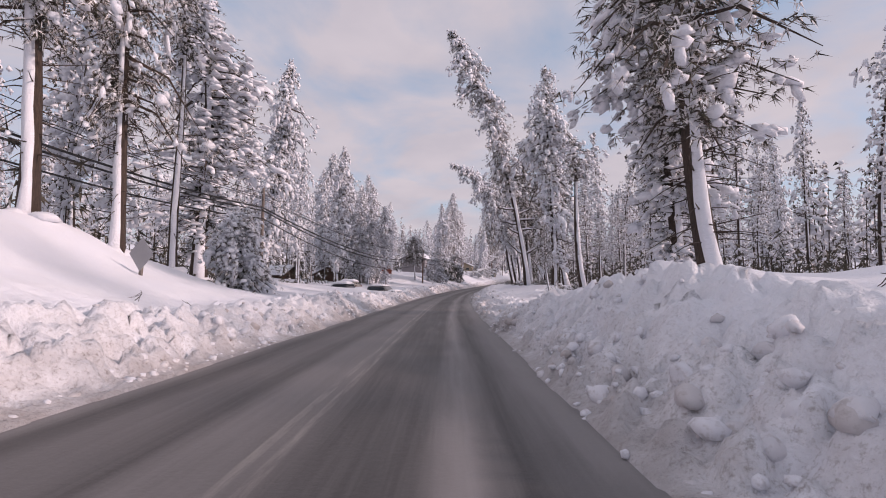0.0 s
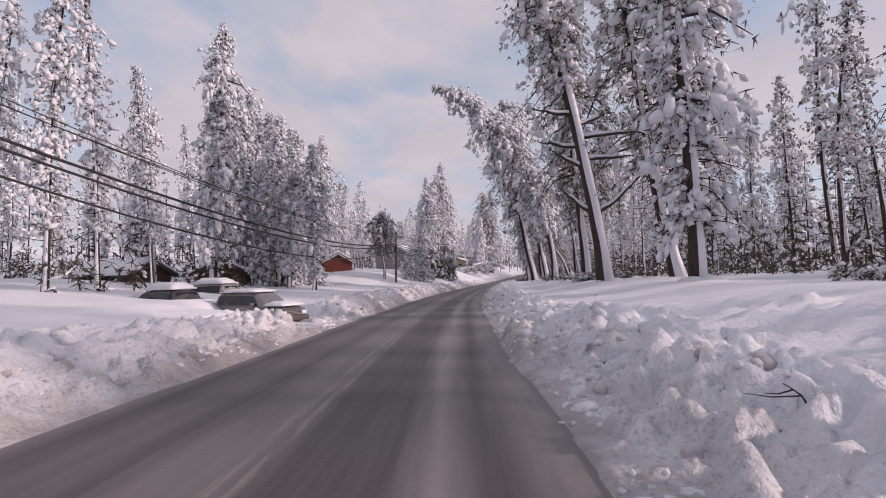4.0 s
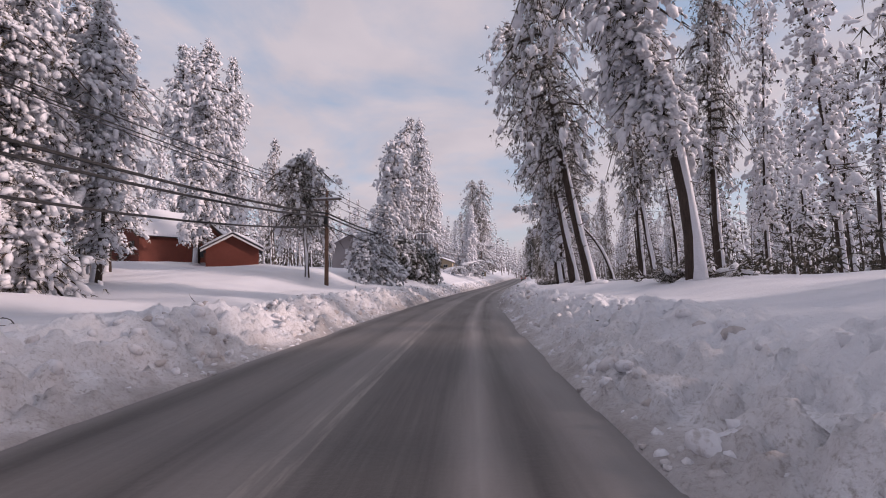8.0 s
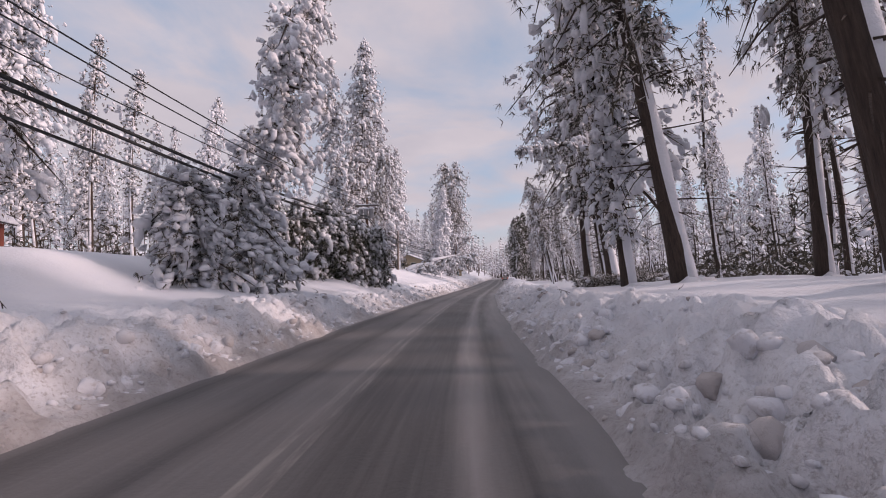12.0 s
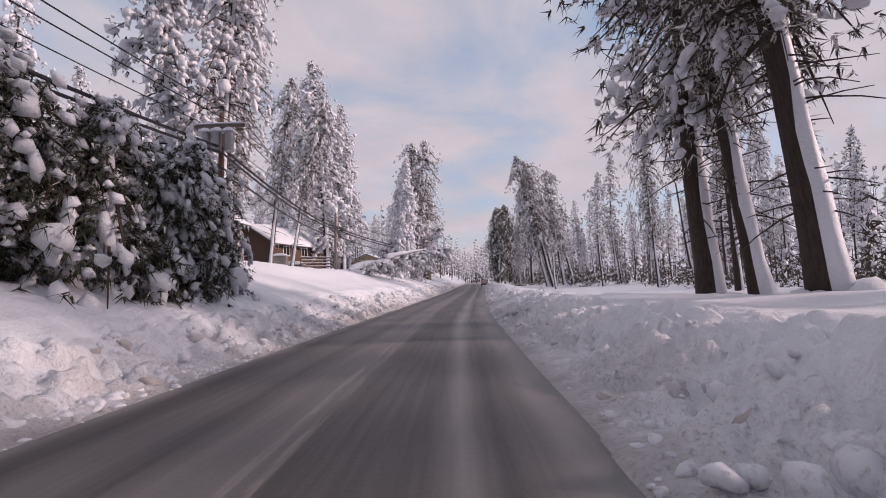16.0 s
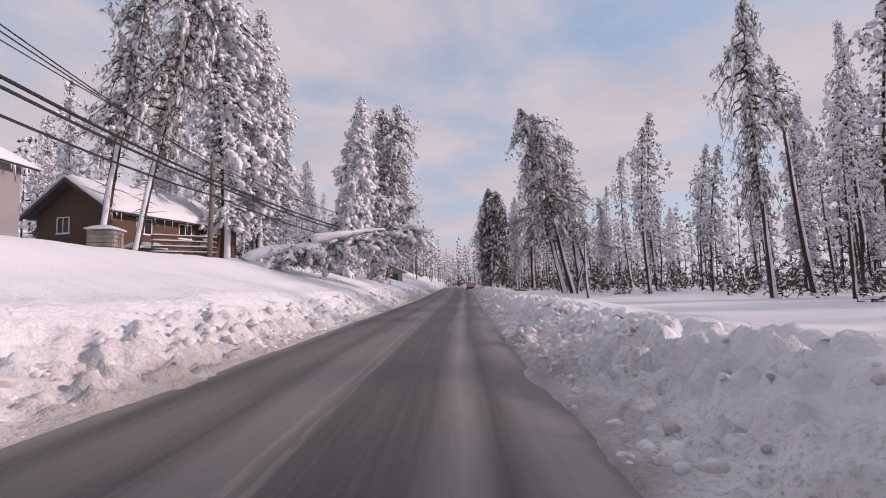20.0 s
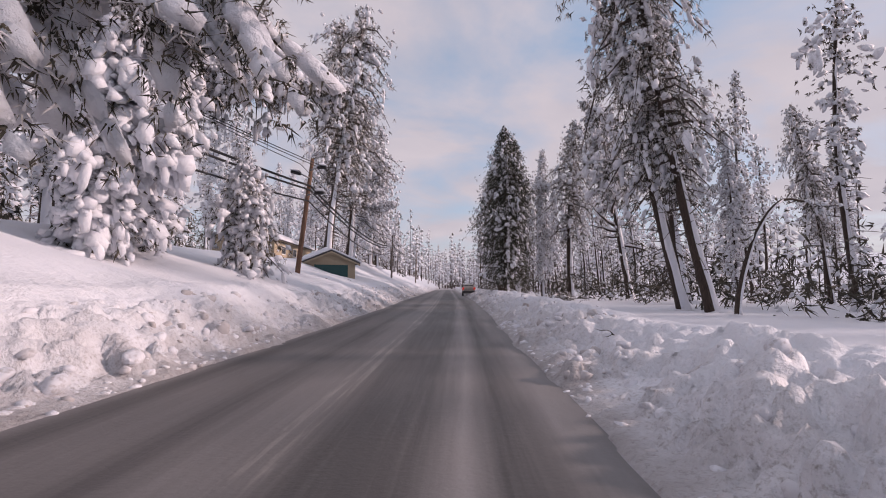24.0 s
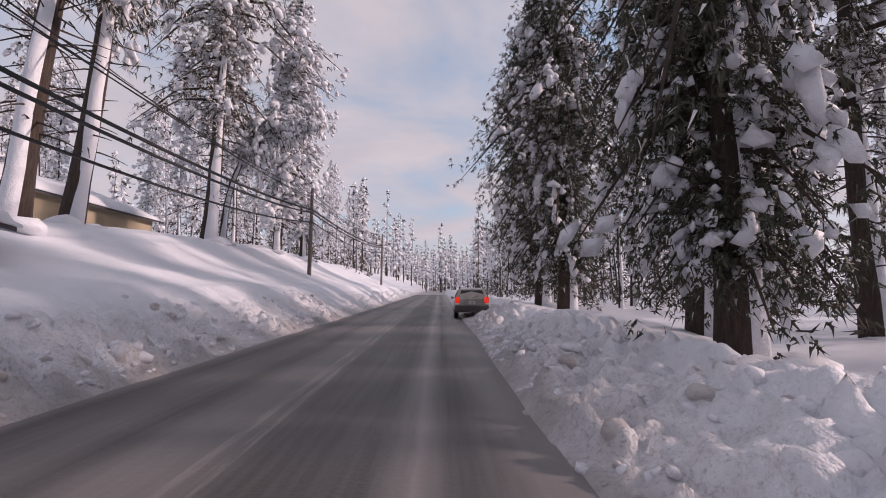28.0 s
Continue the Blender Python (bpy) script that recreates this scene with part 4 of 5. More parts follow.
def far_woods():
    """Distant trees, in one mesh a material."""
    rng = np.random.RandomState(77)
    stems, green, white, brush = Bag(), Bag(), Bag(), Bag()
    n = 0
    while n < 1250:
        s = rng.uniform(-20, 620)
        side = 1 if rng.rand() < 0.6 else -1
        lo = 50 if s < 300 else 11 if s < 380 else 0
        d = lo + (90 if s < 300 else 70) * rng.rand()
        x, y = (float(q) for q in at(s, side * d))
        z = ground_z(x, y)
        h = rng.uniform(13, 25)
        stems.add(*tube(np.array([[x, y, z - 0.5], [x + rng.uniform(-0.8, 0.8), y, z + h * 0.95]]), np.array([0.17, 0.03]), 4, cap=False))
        lowest = rng.uniform(0.1, 0.4)
        for k in np.linspace(lowest, 1.0, 10):
            r = 1.7 * min(1, (1 - k) * 2.4 + 0.1) * rng.uniform(0.7, 1.2)
            for _j in range(2):
                a = rng.uniform(0, 6.28)
                p = np.array([x + math.cos(a) * r * 0.6, y + math.sin(a) * r * 0.6, z + h * k])
                snow_lump(white, rng, p, (math.cos(a), math.sin(a), -0.7), (0.35 + r * 0.4, 0.3 + r * 0.22, 0.3), None, 0.4)
                blades(green, rng, p - (0, 0, 0.3), (math.cos(a), math.sin(a), -0.6), 3, 0.9, 0.16, 0.4)
        n += 1
    tagged(new("far_woods_trunks", stems.mesh("far_trunks", BARK, False)), "thin dark trunks of the distant snowy forest", "forest", kind="stuff")
    tagged(new("far_woods_needles", green.mesh("far_needles", NEEDLE, False)), "dark needles of the distant snowy forest", "forest", kind="stuff")
    # brush and saplings under the trees
    for _ in range(1900):
        s = rng.uniform(0, 330)
        side = 1 if rng.rand() < 0.65 else -1
        e = edge_of_wood(s, side)
        d = side * (e - 2 + 45 * rng.rand() ** 1.3)
        x, y = (float(q) for q in at(s, d))
        z = ground_z(x, y)
        h = rng.uniform(0.8, 4.5)
        stems.add(*tube(np.array([[x, y, z - 0.3], [x + rng.uniform(-0.5, 0.5), y, z + h]]), np.array([0.05, 0.015]), 3, cap=False))
        for k in np.linspace(0.1, 1.0, 6):
            r = rng.uniform(0.3, 0.9) * (1.2 - k)
            a = rng.uniform(0, 6.28)
            p = np.array([x + math.cos(a) * r, y + math.sin(a) * r, z + h * k])
            if rng.rand() < 0.4:
                snow_lump(white, rng, p, (math.cos(a), math.sin(a), -0.7), (0.2, 0.12, 0.1), None, 0.4)
            blades(brush, rng, p, (math.cos(a), math.sin(a), 0.2), 10, 0.6, 0.04, 0.4)
    tagged(new("undergrowth", brush.mesh("undergrowth", DARK_NEEDLE, False)), "dark tangled brush and saplings under the trees", "brush", kind="stuff")
    tagged(new("far_woods_snow", white.mesh("far_snow", SNOW)), "white snow on the trees of the distant forest", "forest", kind="stuff")


far_woods()


def clods():
    """Broken chunks of ploughed snow along both banks."""
    rng = np.random.RandomState(31)
    for side, label in ((-1, "broken dirty snow chunks along the far bank"), (1, "broken bluish snow chunks along the near bank")):
        bag = Bag()
        e = LEFT_EDGE if side < 0 else RIGHT_EDGE
        n = 8000
        ss = rng.uniform(-4, 250, n)
        off = np.where(rng.rand(n) < 0.3, np.abs(rng.normal(0.3, 0.3, n)), rng.uniform(0.2, 2.3, n))
        dd = e + side * off
        xs, ys = at(ss, dd)
        zs = line(ss)[1] + snow_height(ss, dd)
        crowd = step(-0.35, 0.45, vnoise(ss / 1.7, dd / 1.1, 51))
        for x, y, z, o, c in zip(xs, ys, zs, off, crowd):
            if rng.rand() > 0.08 + 0.92 * c:
                continue
            r = 0.035 + (0.06 if o < 0.35 else 0.13) * rng.rand() ** 1.4
            a = rng.uniform(0, 6.28)
            snow_lump(bag, rng, np.array([float(x), float(y), float(z) - r * 0.3]), (math.cos(a), math.sin(a), rng.uniform(-0.5, 0.5)),
                      (r * rng.uniform(0.8, 1.4), r, r * rng.uniform(0.6, 1.0)), CHUNK2 if r > 0.14 else CHUNK1)
        tagged(new("snow_chunks", bag.mesh("snow_chunks", CLOD, True)), label, "snow chunks", kind="stuff")


def clod_mat():
    m = Nodes("clod_snow", 0.6)
    own = m.node("ShaderNodeNewGeometry", "Random Per Island")
    where = m.where("Object")
    col = m.mix(m.ramp(own, 0.0, 0.4), (0.46, 0.42, 0.41), (0.74, 0.75, 0.80))
    m.color(m.mix(m.math("MULTIPLY", m.ramp(m.noise(9.0, 5, where, 0.65), 0.52, 0.66), 0.5), col, (0.30, 0.26, 0.24)))
    m.bump(m.noise(22.0, 5, where, 0.65), 0.5, 0.03)
    return m.mat


CLOD = clod_mat()
clods()


# ---------------------------------------------------------------- houses, poles, vehicles
GLASS = Nodes("window_glass", 0.08).color((0.02, 0.025, 0.03)).mat
RED = plain("red_boards", (0.17, 0.042, 0.026), 0.75, vary=0.35, scale=3.0)
BROWN = plain("brown_boards", (0.10, 0.055, 0.038), 0.8, vary=0.35, scale=3.0)
MAUVE = plain("mauve_siding", (0.27, 0.255, 0.268), 0.8, vary=0.10, scale=1.5)
TAN = plain("tan_stucco", (0.42, 0.34, 0.24), 0.85, vary=0.15, scale=2.0)
TEAL = plain("teal_door_paint", (0.012, 0.075, 0.075), 0.5, vary=0.2, scale=2.0)
WHITE = plain("white_paint", (0.75, 0.74, 0.72), 0.5, vary=0.06)
SHINGLE = plain("dark_shingles", (0.085, 0.08, 0.085), 0.9, vary=0.4, scale=4.0, bump=0.5)
STONE = plain("grey_stone", (0.26, 0.24, 0.22), 0.9, vary=0.4, scale=3.0, bump=0.7)
POLE_WOOD = bark_mat("pole_wood", (0.10, 0.055, 0.036), (0.24, 0.14, 0.095))
POLE_GREY = bark_mat("old_pole_wood", (0.10, 0.085, 0.075), (0.24, 0.20, 0.18))
CABLE = plain("black_cable", (0.012, 0.012, 0.013), 0.6, bump=0)
STEEL = plain("galvanised_steel", (0.32, 0.32, 0.33), 0.45, 0.7, vary=0.15)
BLACK = plain("black_plastic", (0.02, 0.02, 0.021), 0.5, bump=0.05)
ICE = Nodes("ice", 0.15).color((0.7, 0.76, 0.82)).mat


def snow_slab_bm(x0, y0, x1, y1, z, thick, rng, slope=0.0, nx=14, ny=18, over=0.12):
    """A rounded, uneven layer of snow; slope: rise per metre along x."""
    bm = bmesh.new()
    grid = []
    for i in range(nx + 1):
        row = []
        for j in range(ny + 1):
            fx, fy = i / nx, j / ny
            x, y = x0 + (x1 - x0) * fx, y0 + (y1 - y0) * fy
            rim = min(fx, 1 - fx) * nx, min(fy, 1 - fy) * ny
            k = min(1.0, 0.25 + 0.45 * min(rim))
            row.append(bm.verts.new((x, y, z + slope * (x - x0) + thick * k * (0.85 + 0.3 * float(vnoise(x / 1.4 + rng, y / 1.4, 9))))))
        grid.append(row)
    for i in range(nx):
        for j in range(ny):
            bm.faces.new((grid[i][j], grid[i + 1][j], grid[i + 1][j + 1], grid[i][j + 1]))
    low = bmesh.ops.extrude_face_region(bm, geom=bm.faces[:])
    for v in [g for g in low["geom"] if isinstance(g, bmesh.types.BMVert)]:
        v.co.z = z + slope * (v.co.x - x0) + 0.01
    bmesh.ops.recalc_face_normals(bm, faces=bm.faces[:])
    return bm


def window(parent, x, z, w, h, y, panes=2, frame_mat=None, axis="x", out=-1):
    """A window set in a wall; axis x: the wall runs along x and faces out along y."""
    frame_mat = frame_mat or WHITE
    def co(a, b, c0, c1, z0, z1):
        if axis == "x":
            return box_bm(a, min(y + out * c0, y + out * c1), z0, b, max(y + out * c0, y + out * c1), z1)
        return box_bm(min(y + out * c0, y + out * c1), a, z0, max(y + out * c0, y + out * c1), b, z1)
    top = new("window")
    top.parent = parent
    f = 0.07
    for a, b, z0, z1 in ((x, x + w, z, z + f), (x, x + w, z + h - f, z + h), (x, x + f, z + f, z + h - f), (x + w - f, x + w, z + f, z + h - f)):
        part("window_frame", co(a, b, -0.02, 0.05, z0, z1), frame_mat, top)
    step_w = (w - 2 * f) / panes
    for i in range(panes):
        part("pane", co(x + f + i * step_w + 0.02, x + f + (i + 1) * step_w - 0.02, -0.01, 0.015, z + f, z + h - f), GLASS, top)
        if i:
            part("mullion", co(x + f + i * step_w - 0.025, x + f + i * step_w + 0.025, -0.02, 0.045, z + f, z + h - f), frame_mat, top)
    part("window_sill", co(x - 0.05, x + w + 0.05, 0.0, 0.09, z - 0.05, z), frame_mat, top)
    return top


def house(name, label, x, y, z, turn, w, l, wall_h, rise, wall, snow=0.5, eave=0.45, windows=(), side_windows=(), seed=1, icicles=0, bare=False, trim=None):
    """A gabled house. Its gable front is w wide, on local y = 0, facing -y; the ridge runs l metres along +y."""
    root = tagged(new(name), label, "house")
    root.matrix_basis = pose(x, y, z, 0, 0, turn)
    t = 0.18
    gable = [(-w / 2, -1.5), (w / 2, -1.5), (w / 2, wall_h), (0, wall_h + rise), (-w / 2, wall_h)]
    part("front_wall", prism_bm(gable, 0, t), wall, root)
    part("back_wall", prism_bm(gable, l - t, l), wall, root)
    for sx in (-1, 1):
        part("side_wall", box_bm(min(sx * w / 2, sx * (w / 2 - t)), t, -1.5, max(sx * w / 2, sx * (w / 2 - t)), l - t, wall_h), wall, root)
        pitch = rise / (w / 2)
        half = w / 2 + eave
        drop = wall_h - eave * pitch
        slab = [(0, wall_h + rise + 0.02), (0, wall_h + rise + 0.16), (sx * half, drop + 0.16), (sx * half, drop + 0.02)]
        roof = part("roof", prism_bm(slab, -eave, l + eave), SHINGLE, root, "dark shingled roof slope")
        part("fascia", prism_bm([(0, wall_h + rise - 0.16), (0, wall_h + rise + 0.015), (sx * half, drop + 0.015), (sx * half, drop - 0.16)], -eave - 0.03, -eave + 0.03), trim or wall, root)
        if snow and not (bare and sx < 0):
            bm = snow_slab_bm(-half - 0.1, -eave - 0.12, 0.05, l + eave + 0.1, 0, snow, seed + sx)
            for v in bm.verts:
                v.co.z += wall_h + rise + 0.17 - pitch * abs(v.co.x)
                if sx > 0:
                    v.co.x = -v.co.x
            if sx > 0:
                bmesh.ops.reverse_faces(bm, faces=bm.faces[:])
            part("roof_snow", bm, SNOW, root, "thick white snow", True)
        if icicles:
            rng = np.random.RandomState(seed + 3 * sx)
            for _ in range(icicles):
                yy = rng.uniform(-eave, l + eave)
                ln = rng.uniform(0.15, 0.7)
                part("icicle", tube_bm([(sx * half, yy, drop + 0.05), (sx * (half + 0.02), yy, drop + 0.05 - ln)], [0.035, 0.006], 5), ICE, root, "clear hanging ice")
    for wx, wz, ww, wh, n in windows:
        window(root, wx, wz, ww, wh, 0.0, n, trim)
    for sx, wy, wz, ww, wh, n in side_windows:
        window(root, wy, wz, ww, wh, sx * w / 2, n, trim, axis="y", out=sx)
    return root


# red cabins
house("red_shed", "small red wooden shed with snow on its gabled roof", -14.1, 116.6, 2.6, 18, 4.4, 6.5, 1.7, 1.2, RED, 0.35, 0.4, seed=3, trim=WHITE)
house("red_house", "red wooden house with grey shingles and a snowy gabled roof", -27.2, 122.5, 3.4, -32, 6.0, 9.5, 3.0, 2.6, RED, 0.4, 0.5,
      windows=((-0.6, 0.9, 0.8, 1.3, 2), (1.5, 0.9, 0.8, 1.3, 2)), seed=5, bare=True, trim=BROWN)
house("red_house", "red wooden house wing with a deep snow roof", -20.2, 125.5, 3.2, 12, 4.6, 8, 2.6, 2.2, RED, 0.6, 0.5, windows=((-1.0, 0.8, 0.9, 1.2, 2),), seed=6, trim=BROWN)
# half-buried brown cabin
house("brown_cabin", "low dark brown cabin half buried in snow", -20.0, 87.0, 0.95, 15, 4.6, 6, 1.4, 1.2, BROWN, 0.35, 0.5, seed=7)
house("brown_cabin", "long dark brown cabin under a snowy roof", -25.5, 84.5, 0.95, 70, 4.6, 7, 1.4, 1.2, BROWN, 0.45, 0.5, seed=8)
# mauve house: its long side faces the road
house("mauve_house", "mauve sided house with icicles under a thick snow roof", -10.0, 167.0, 3.85, -12, 8.0, 15.5, 4.4, 1.9, MAUVE, 0.55, 0.6,
      side_windows=((1, 9.6, 2.45, 4.4, 1.75, 4), (1, 3.4, 2.45, 3.6, 1.75, 3)), seed=9, icicles=60, trim=MAUVE)
# brown cabin beyond it
house("brown_cabin", "dark brown cabin with a heavy snow roof above the bank", -4.1, 189.6, 4.5, -27, 7.0, 13, 2.5, 2.2, BROWN, 0.6, 0.7,
      side_windows=((1, 2.0, 0.9, 1.4, 1.2, 2), (1, 6.0, 0.9, 1.4, 1.2, 2)), windows=((-1.5, 0.9, 1.2, 1.2, 2),), seed=10, icicles=20)
# garage and the house behind it
garage = house("garage", "tan garage with a teal door and snow roof drifted over", 21.9, 230.3, 1.85, 8, 4.6, 8, 1.95, 1.0, TAN, 0.45, 0.4, seed=11)
part("garage_door", box_bm(-1.5, -0.05, -1.0, 1.6, 0.02, 1.7, 0.01), TEAL, garage, "teal painted door")
for i in range(1, 4):
    part("door_rail", box_bm(-1.5, -0.075, -1.0 + i * 0.69, 1.6, -0.045, -0.96 + i * 0.69), TEAL, garage)
house("tan_house", "long low tan house with a snow-covered roof", 10.7, 250.0, 5.4, -12, 8, 18, 2.4, 1.6, TAN, 0.5, 0.6,
      windows=((-2.5, 0.6, 1.6, 1.1, 2), (0.8, 0.6, 1.6, 1.1, 2)), side_windows=((1, 3, 0.6, 1.6, 1.1, 2), (1, 8, 0.6, 1.6, 1.1, 2)), seed=12)


def chimney():
    top = tagged(new("stone_pillar"), "grey stone pillar with a snow cap beside the drive", "pillar")
    x, y = 0.6, 183.5
    top.matrix_basis = pose(x, y, ground_z(x, y) - 0.4)
    rng = np.random.RandomState(4)
    for r in range(7):
        for k in range(4):
            a, b = (0.75, 0.2) if k % 2 == 0 else (0.2, 0.75)
            ox, oy = [(0, -0.5), (0.5, 0), (0, 0.5), (-0.5, 0)][k]
            j = rng.uniform(-0.04, 0.04, 3)
            part("stone", box_bm(ox - a + j[0], oy - b + j[1], r * 0.25, ox + a + j[0], oy + b + j[1], r * 0.25 + 0.235 + j[2] * 0.3, 0.03), STONE, top)
    part("snow_cap", snow_slab_bm(-0.85, -0.85, 0.85, 0.85, 1.78, 0.4, 2, nx=6, ny=6), SNOW, top, "white snow", True)


chimney()

def deck_rail():
    """Snowy rails of a deck by the cabin."""
    root = tagged(new("deck_railing"), "brown wooden deck railing with snow lying on every rail", "railing")
    x, y = 2.6, 185.3
    root.matrix_basis = pose(x, y, ground_z(x, y) - 0.2, 0, 0, 24)
    for i in range(4):
        part("post", box_bm(i * 1.25 - 0.05, -0.05, -0.5, i * 1.25 + 0.05, 0.05, 1.5, 0.01), BROWN, root)
    for i in range(4):
        z = 0.35 + i * 0.36
        rail = part("rail", box_bm(-0.1, -0.09, z, 3.9, -0.052, z + 0.12, 0.008), BROWN, root)
        part("rail_snow", snow_slab_bm(-0.12, -0.16, 3.92, 0.04, z + 0.122, 0.15, i, nx=14, ny=3), SNOW, rail, "white snow", True)


deck_rail()

# utility poles, 9 m of wood, and the wires from one to the next
POLE_AT = ((-19.0, 5.0, 0), (-16.0, 44.0, 0), (-4.45, 109.25, 1), (3.2, 149.2, 2), (6.75, 182.7, 0), (20.1, 214.3, 3), (31.0, 262.0, 0), (40.0, 295.0, 0))
ARM = []


def utility_pole(x, y, gear):
    base = ground_z(x, y)
    s, d = road_sd(x, y)
    top_z = float(line(s)[1]) + (8.9 if 60 < y < 120 else 9.4 if y > 200 else 10.2)
    h = top_z - base
    root = tagged(new("utility_pole"), "weathered wooden utility pole with snow on its crossarm" if gear != 2 else "brown utility pole with three grey transformers and snow caps", "utility pole", "utility poles")
    root.matrix_basis = pose(x, y, base, 0, 6.0 if gear == 3 else 1.0, -12)
    part("pole", tube_bm([(0, 0, -0.6), (0, 0, h * 0.5), (0, 0, h)], [0.16, 0.14, 0.11], 10), POLE_WOOD if gear else POLE_GREY, root, smooth=True)
    if gear == 3:
        for k, (z, ln) in enumerate(((h - 0.5, 0.75), (h - 1.0, 0.9), (h - 2.1, 0.8))):
            way = 1 if k % 2 == 0 else -1
            arm = part("bracket", tube_bm([(0, -0.1, z - 0.25), (way * ln * 0.5, -0.2, z - 0.1), (way * ln, -0.25, z)], [0.05, 0.045, 0.045], 7), STEEL, root, smooth=True)
            part("insulator", tube_bm([(way * ln * 0.6, -0.22, z - 0.08), (way * (ln + 0.25), -0.27, z - 0.02)], [0.11, 0.1], 9), BLACK, arm, "black ribbed insulator", True)
            part("snow_cap", snow_slab_bm(way * ln - 0.3, -0.42, way * ln + 0.3, -0.08, z + 0.06, 0.22, k, nx=7, ny=4), SNOW, arm, "white snow", True)
    elif gear:
        part("crossarm", box_bm(-1.2, -0.16, h - 0.75, 1.2, -0.05, h - 0.62, 0.01), POLE_GREY, root)
        for k in (-1.05, -0.4, 0.4, 1.05):
            part("insulator", tube_bm([(k, -0.1, h - 0.62), (k, -0.1, h - 0.52), (k, -0.1, h - 0.44)], [0.03, 0.06, 0.03], 8), STEEL, root, smooth=True)
        part("snow_cap", snow_slab_bm(-1.25, -0.22, 1.25, 0.02, h - 0.61, 0.2, 5, nx=10, ny=3), SNOW, root, "white snow", True)
        part("brace", tube_bm([(-0.6, -0.11, h - 0.72), (0, -0.14, h - 1.3)], [0.02, 0.02], 5), STEEL, root)
        part("brace", tube_bm([(0.6, -0.11, h - 0.72), (0, -0.14, h - 1.3)], [0.02, 0.02], 5), STEEL, root)
    else:
        for z in (h - 0.5, h - 1.8):
            part("bracket", box_bm(-0.05, -0.3, z - 0.05, 0.05, -0.1, z + 0.05, 0.01), STEEL, root)
            part("insulator", tube_bm([(0, -0.28, z + 0.05), (0, -0.28, z + 0.13), (0, -0.28, z + 0.2)], [0.03, 0.06, 0.03], 8), BLACK, root, smooth=True)
    if gear == 2:
        for k, a in enumerate((-0.55, 0.0, 0.55)):
            can = part("transformer", tube_bm([(a, -0.36 - 0.1 * (k == 1), h - 2.0), (a, -0.36 - 0.1 * (k == 1), h - 1.1)], [0.22, 0.22], 14), STEEL, root, "grey steel drum")
            part("bushing", tube_bm([(a, -0.36, h - 1.1), (a, -0.36, h - 0.85)], [0.05, 0.03], 8), BLACK, can)
            part("snow_cap", snow_slab_bm(a - 0.25, -0.62, a + 0.25, -0.12, h - 1.09, 0.3, k, nx=6, ny=6), SNOW, can, "white snow", True)
    if gear == 1:
        part("terminal_box", box_bm(-0.12, -0.33, h - 2.6, 0.14, -0.13, h - 2.0, 0.02), BLACK, root)
        part("guy_arm", tube_bm([(0, -0.1, h - 2.2), (-0.9, -0.2, h - 1.9)], [0.03, 0.02], 6), STEEL, root)
    m = root.matrix_basis
    wide = 1.05 if gear in (1, 2) else 0.7 if gear else 0.12
    return [m @ Vector(p) for p in ((-wide, -0.1, h - 0.42), (0.4 * wide, -0.1, h - 0.45 - (0.35 if not gear else 0)), (wide, -0.1, h - 0.42 - (0.6 if not gear else 0)), (0.12, -0.16, h - 1.75), (0.12, -0.17, h - 2.0), (0.12, -0.16, h - 2.7))]


for px, py, gear in POLE_AT:
    ARM.append(utility_pole(px, py, gear))
WIRES = tagged(new("overhead_wires"), "black overhead cables sagging from pole to pole", "power line")
for k in range(len(ARM) - 1):
    for j, (a, b) in enumerate(zip(ARM[k], ARM[k + 1])):
        sag = (0.45, 0.5, 0.45, 0.6, 0.65, 0.8)[j] * ((b - a).length / 36) ** 2
        pts = [a.lerp(b, u) - Vector((0, 0, 4 * sag * u * (1 - u))) for u in np.linspace(0, 1, 17)]
        part("cable", tube_bm(pts, [(0.022, 0.024, 0.024, 0.065, 0.06, 0.05)[j]] * 17, 5), CABLE, WIRES)


def road_sign(x, y):
    root = tagged(new("road_sign"), "back of a grey diamond road sign half sunk in snow", "road sign")
    root.matrix_basis = pose(x, y, ground_z(x, y), 0, 4, -8)
    part("post", box_bm(-0.05, -0.05, -0.8, 0.05, 0.05, 0.75, 0.01), POLE_GREY, root)
    part("sign_plate", prism_bm([(0, 0.15), (0.46, 0.75), (0, 1.35), (-0.46, 0.75)], -0.055, -0.075), STEEL, root, "dull grey metal back")
    for z in (0.55, 0.95):
        part("bolt", tube_bm([(0, -0.09, z), (0, -0.07, z)], [0.02, 0.02], 6), STEEL, root)


road_sign(-10.6, 17.6)


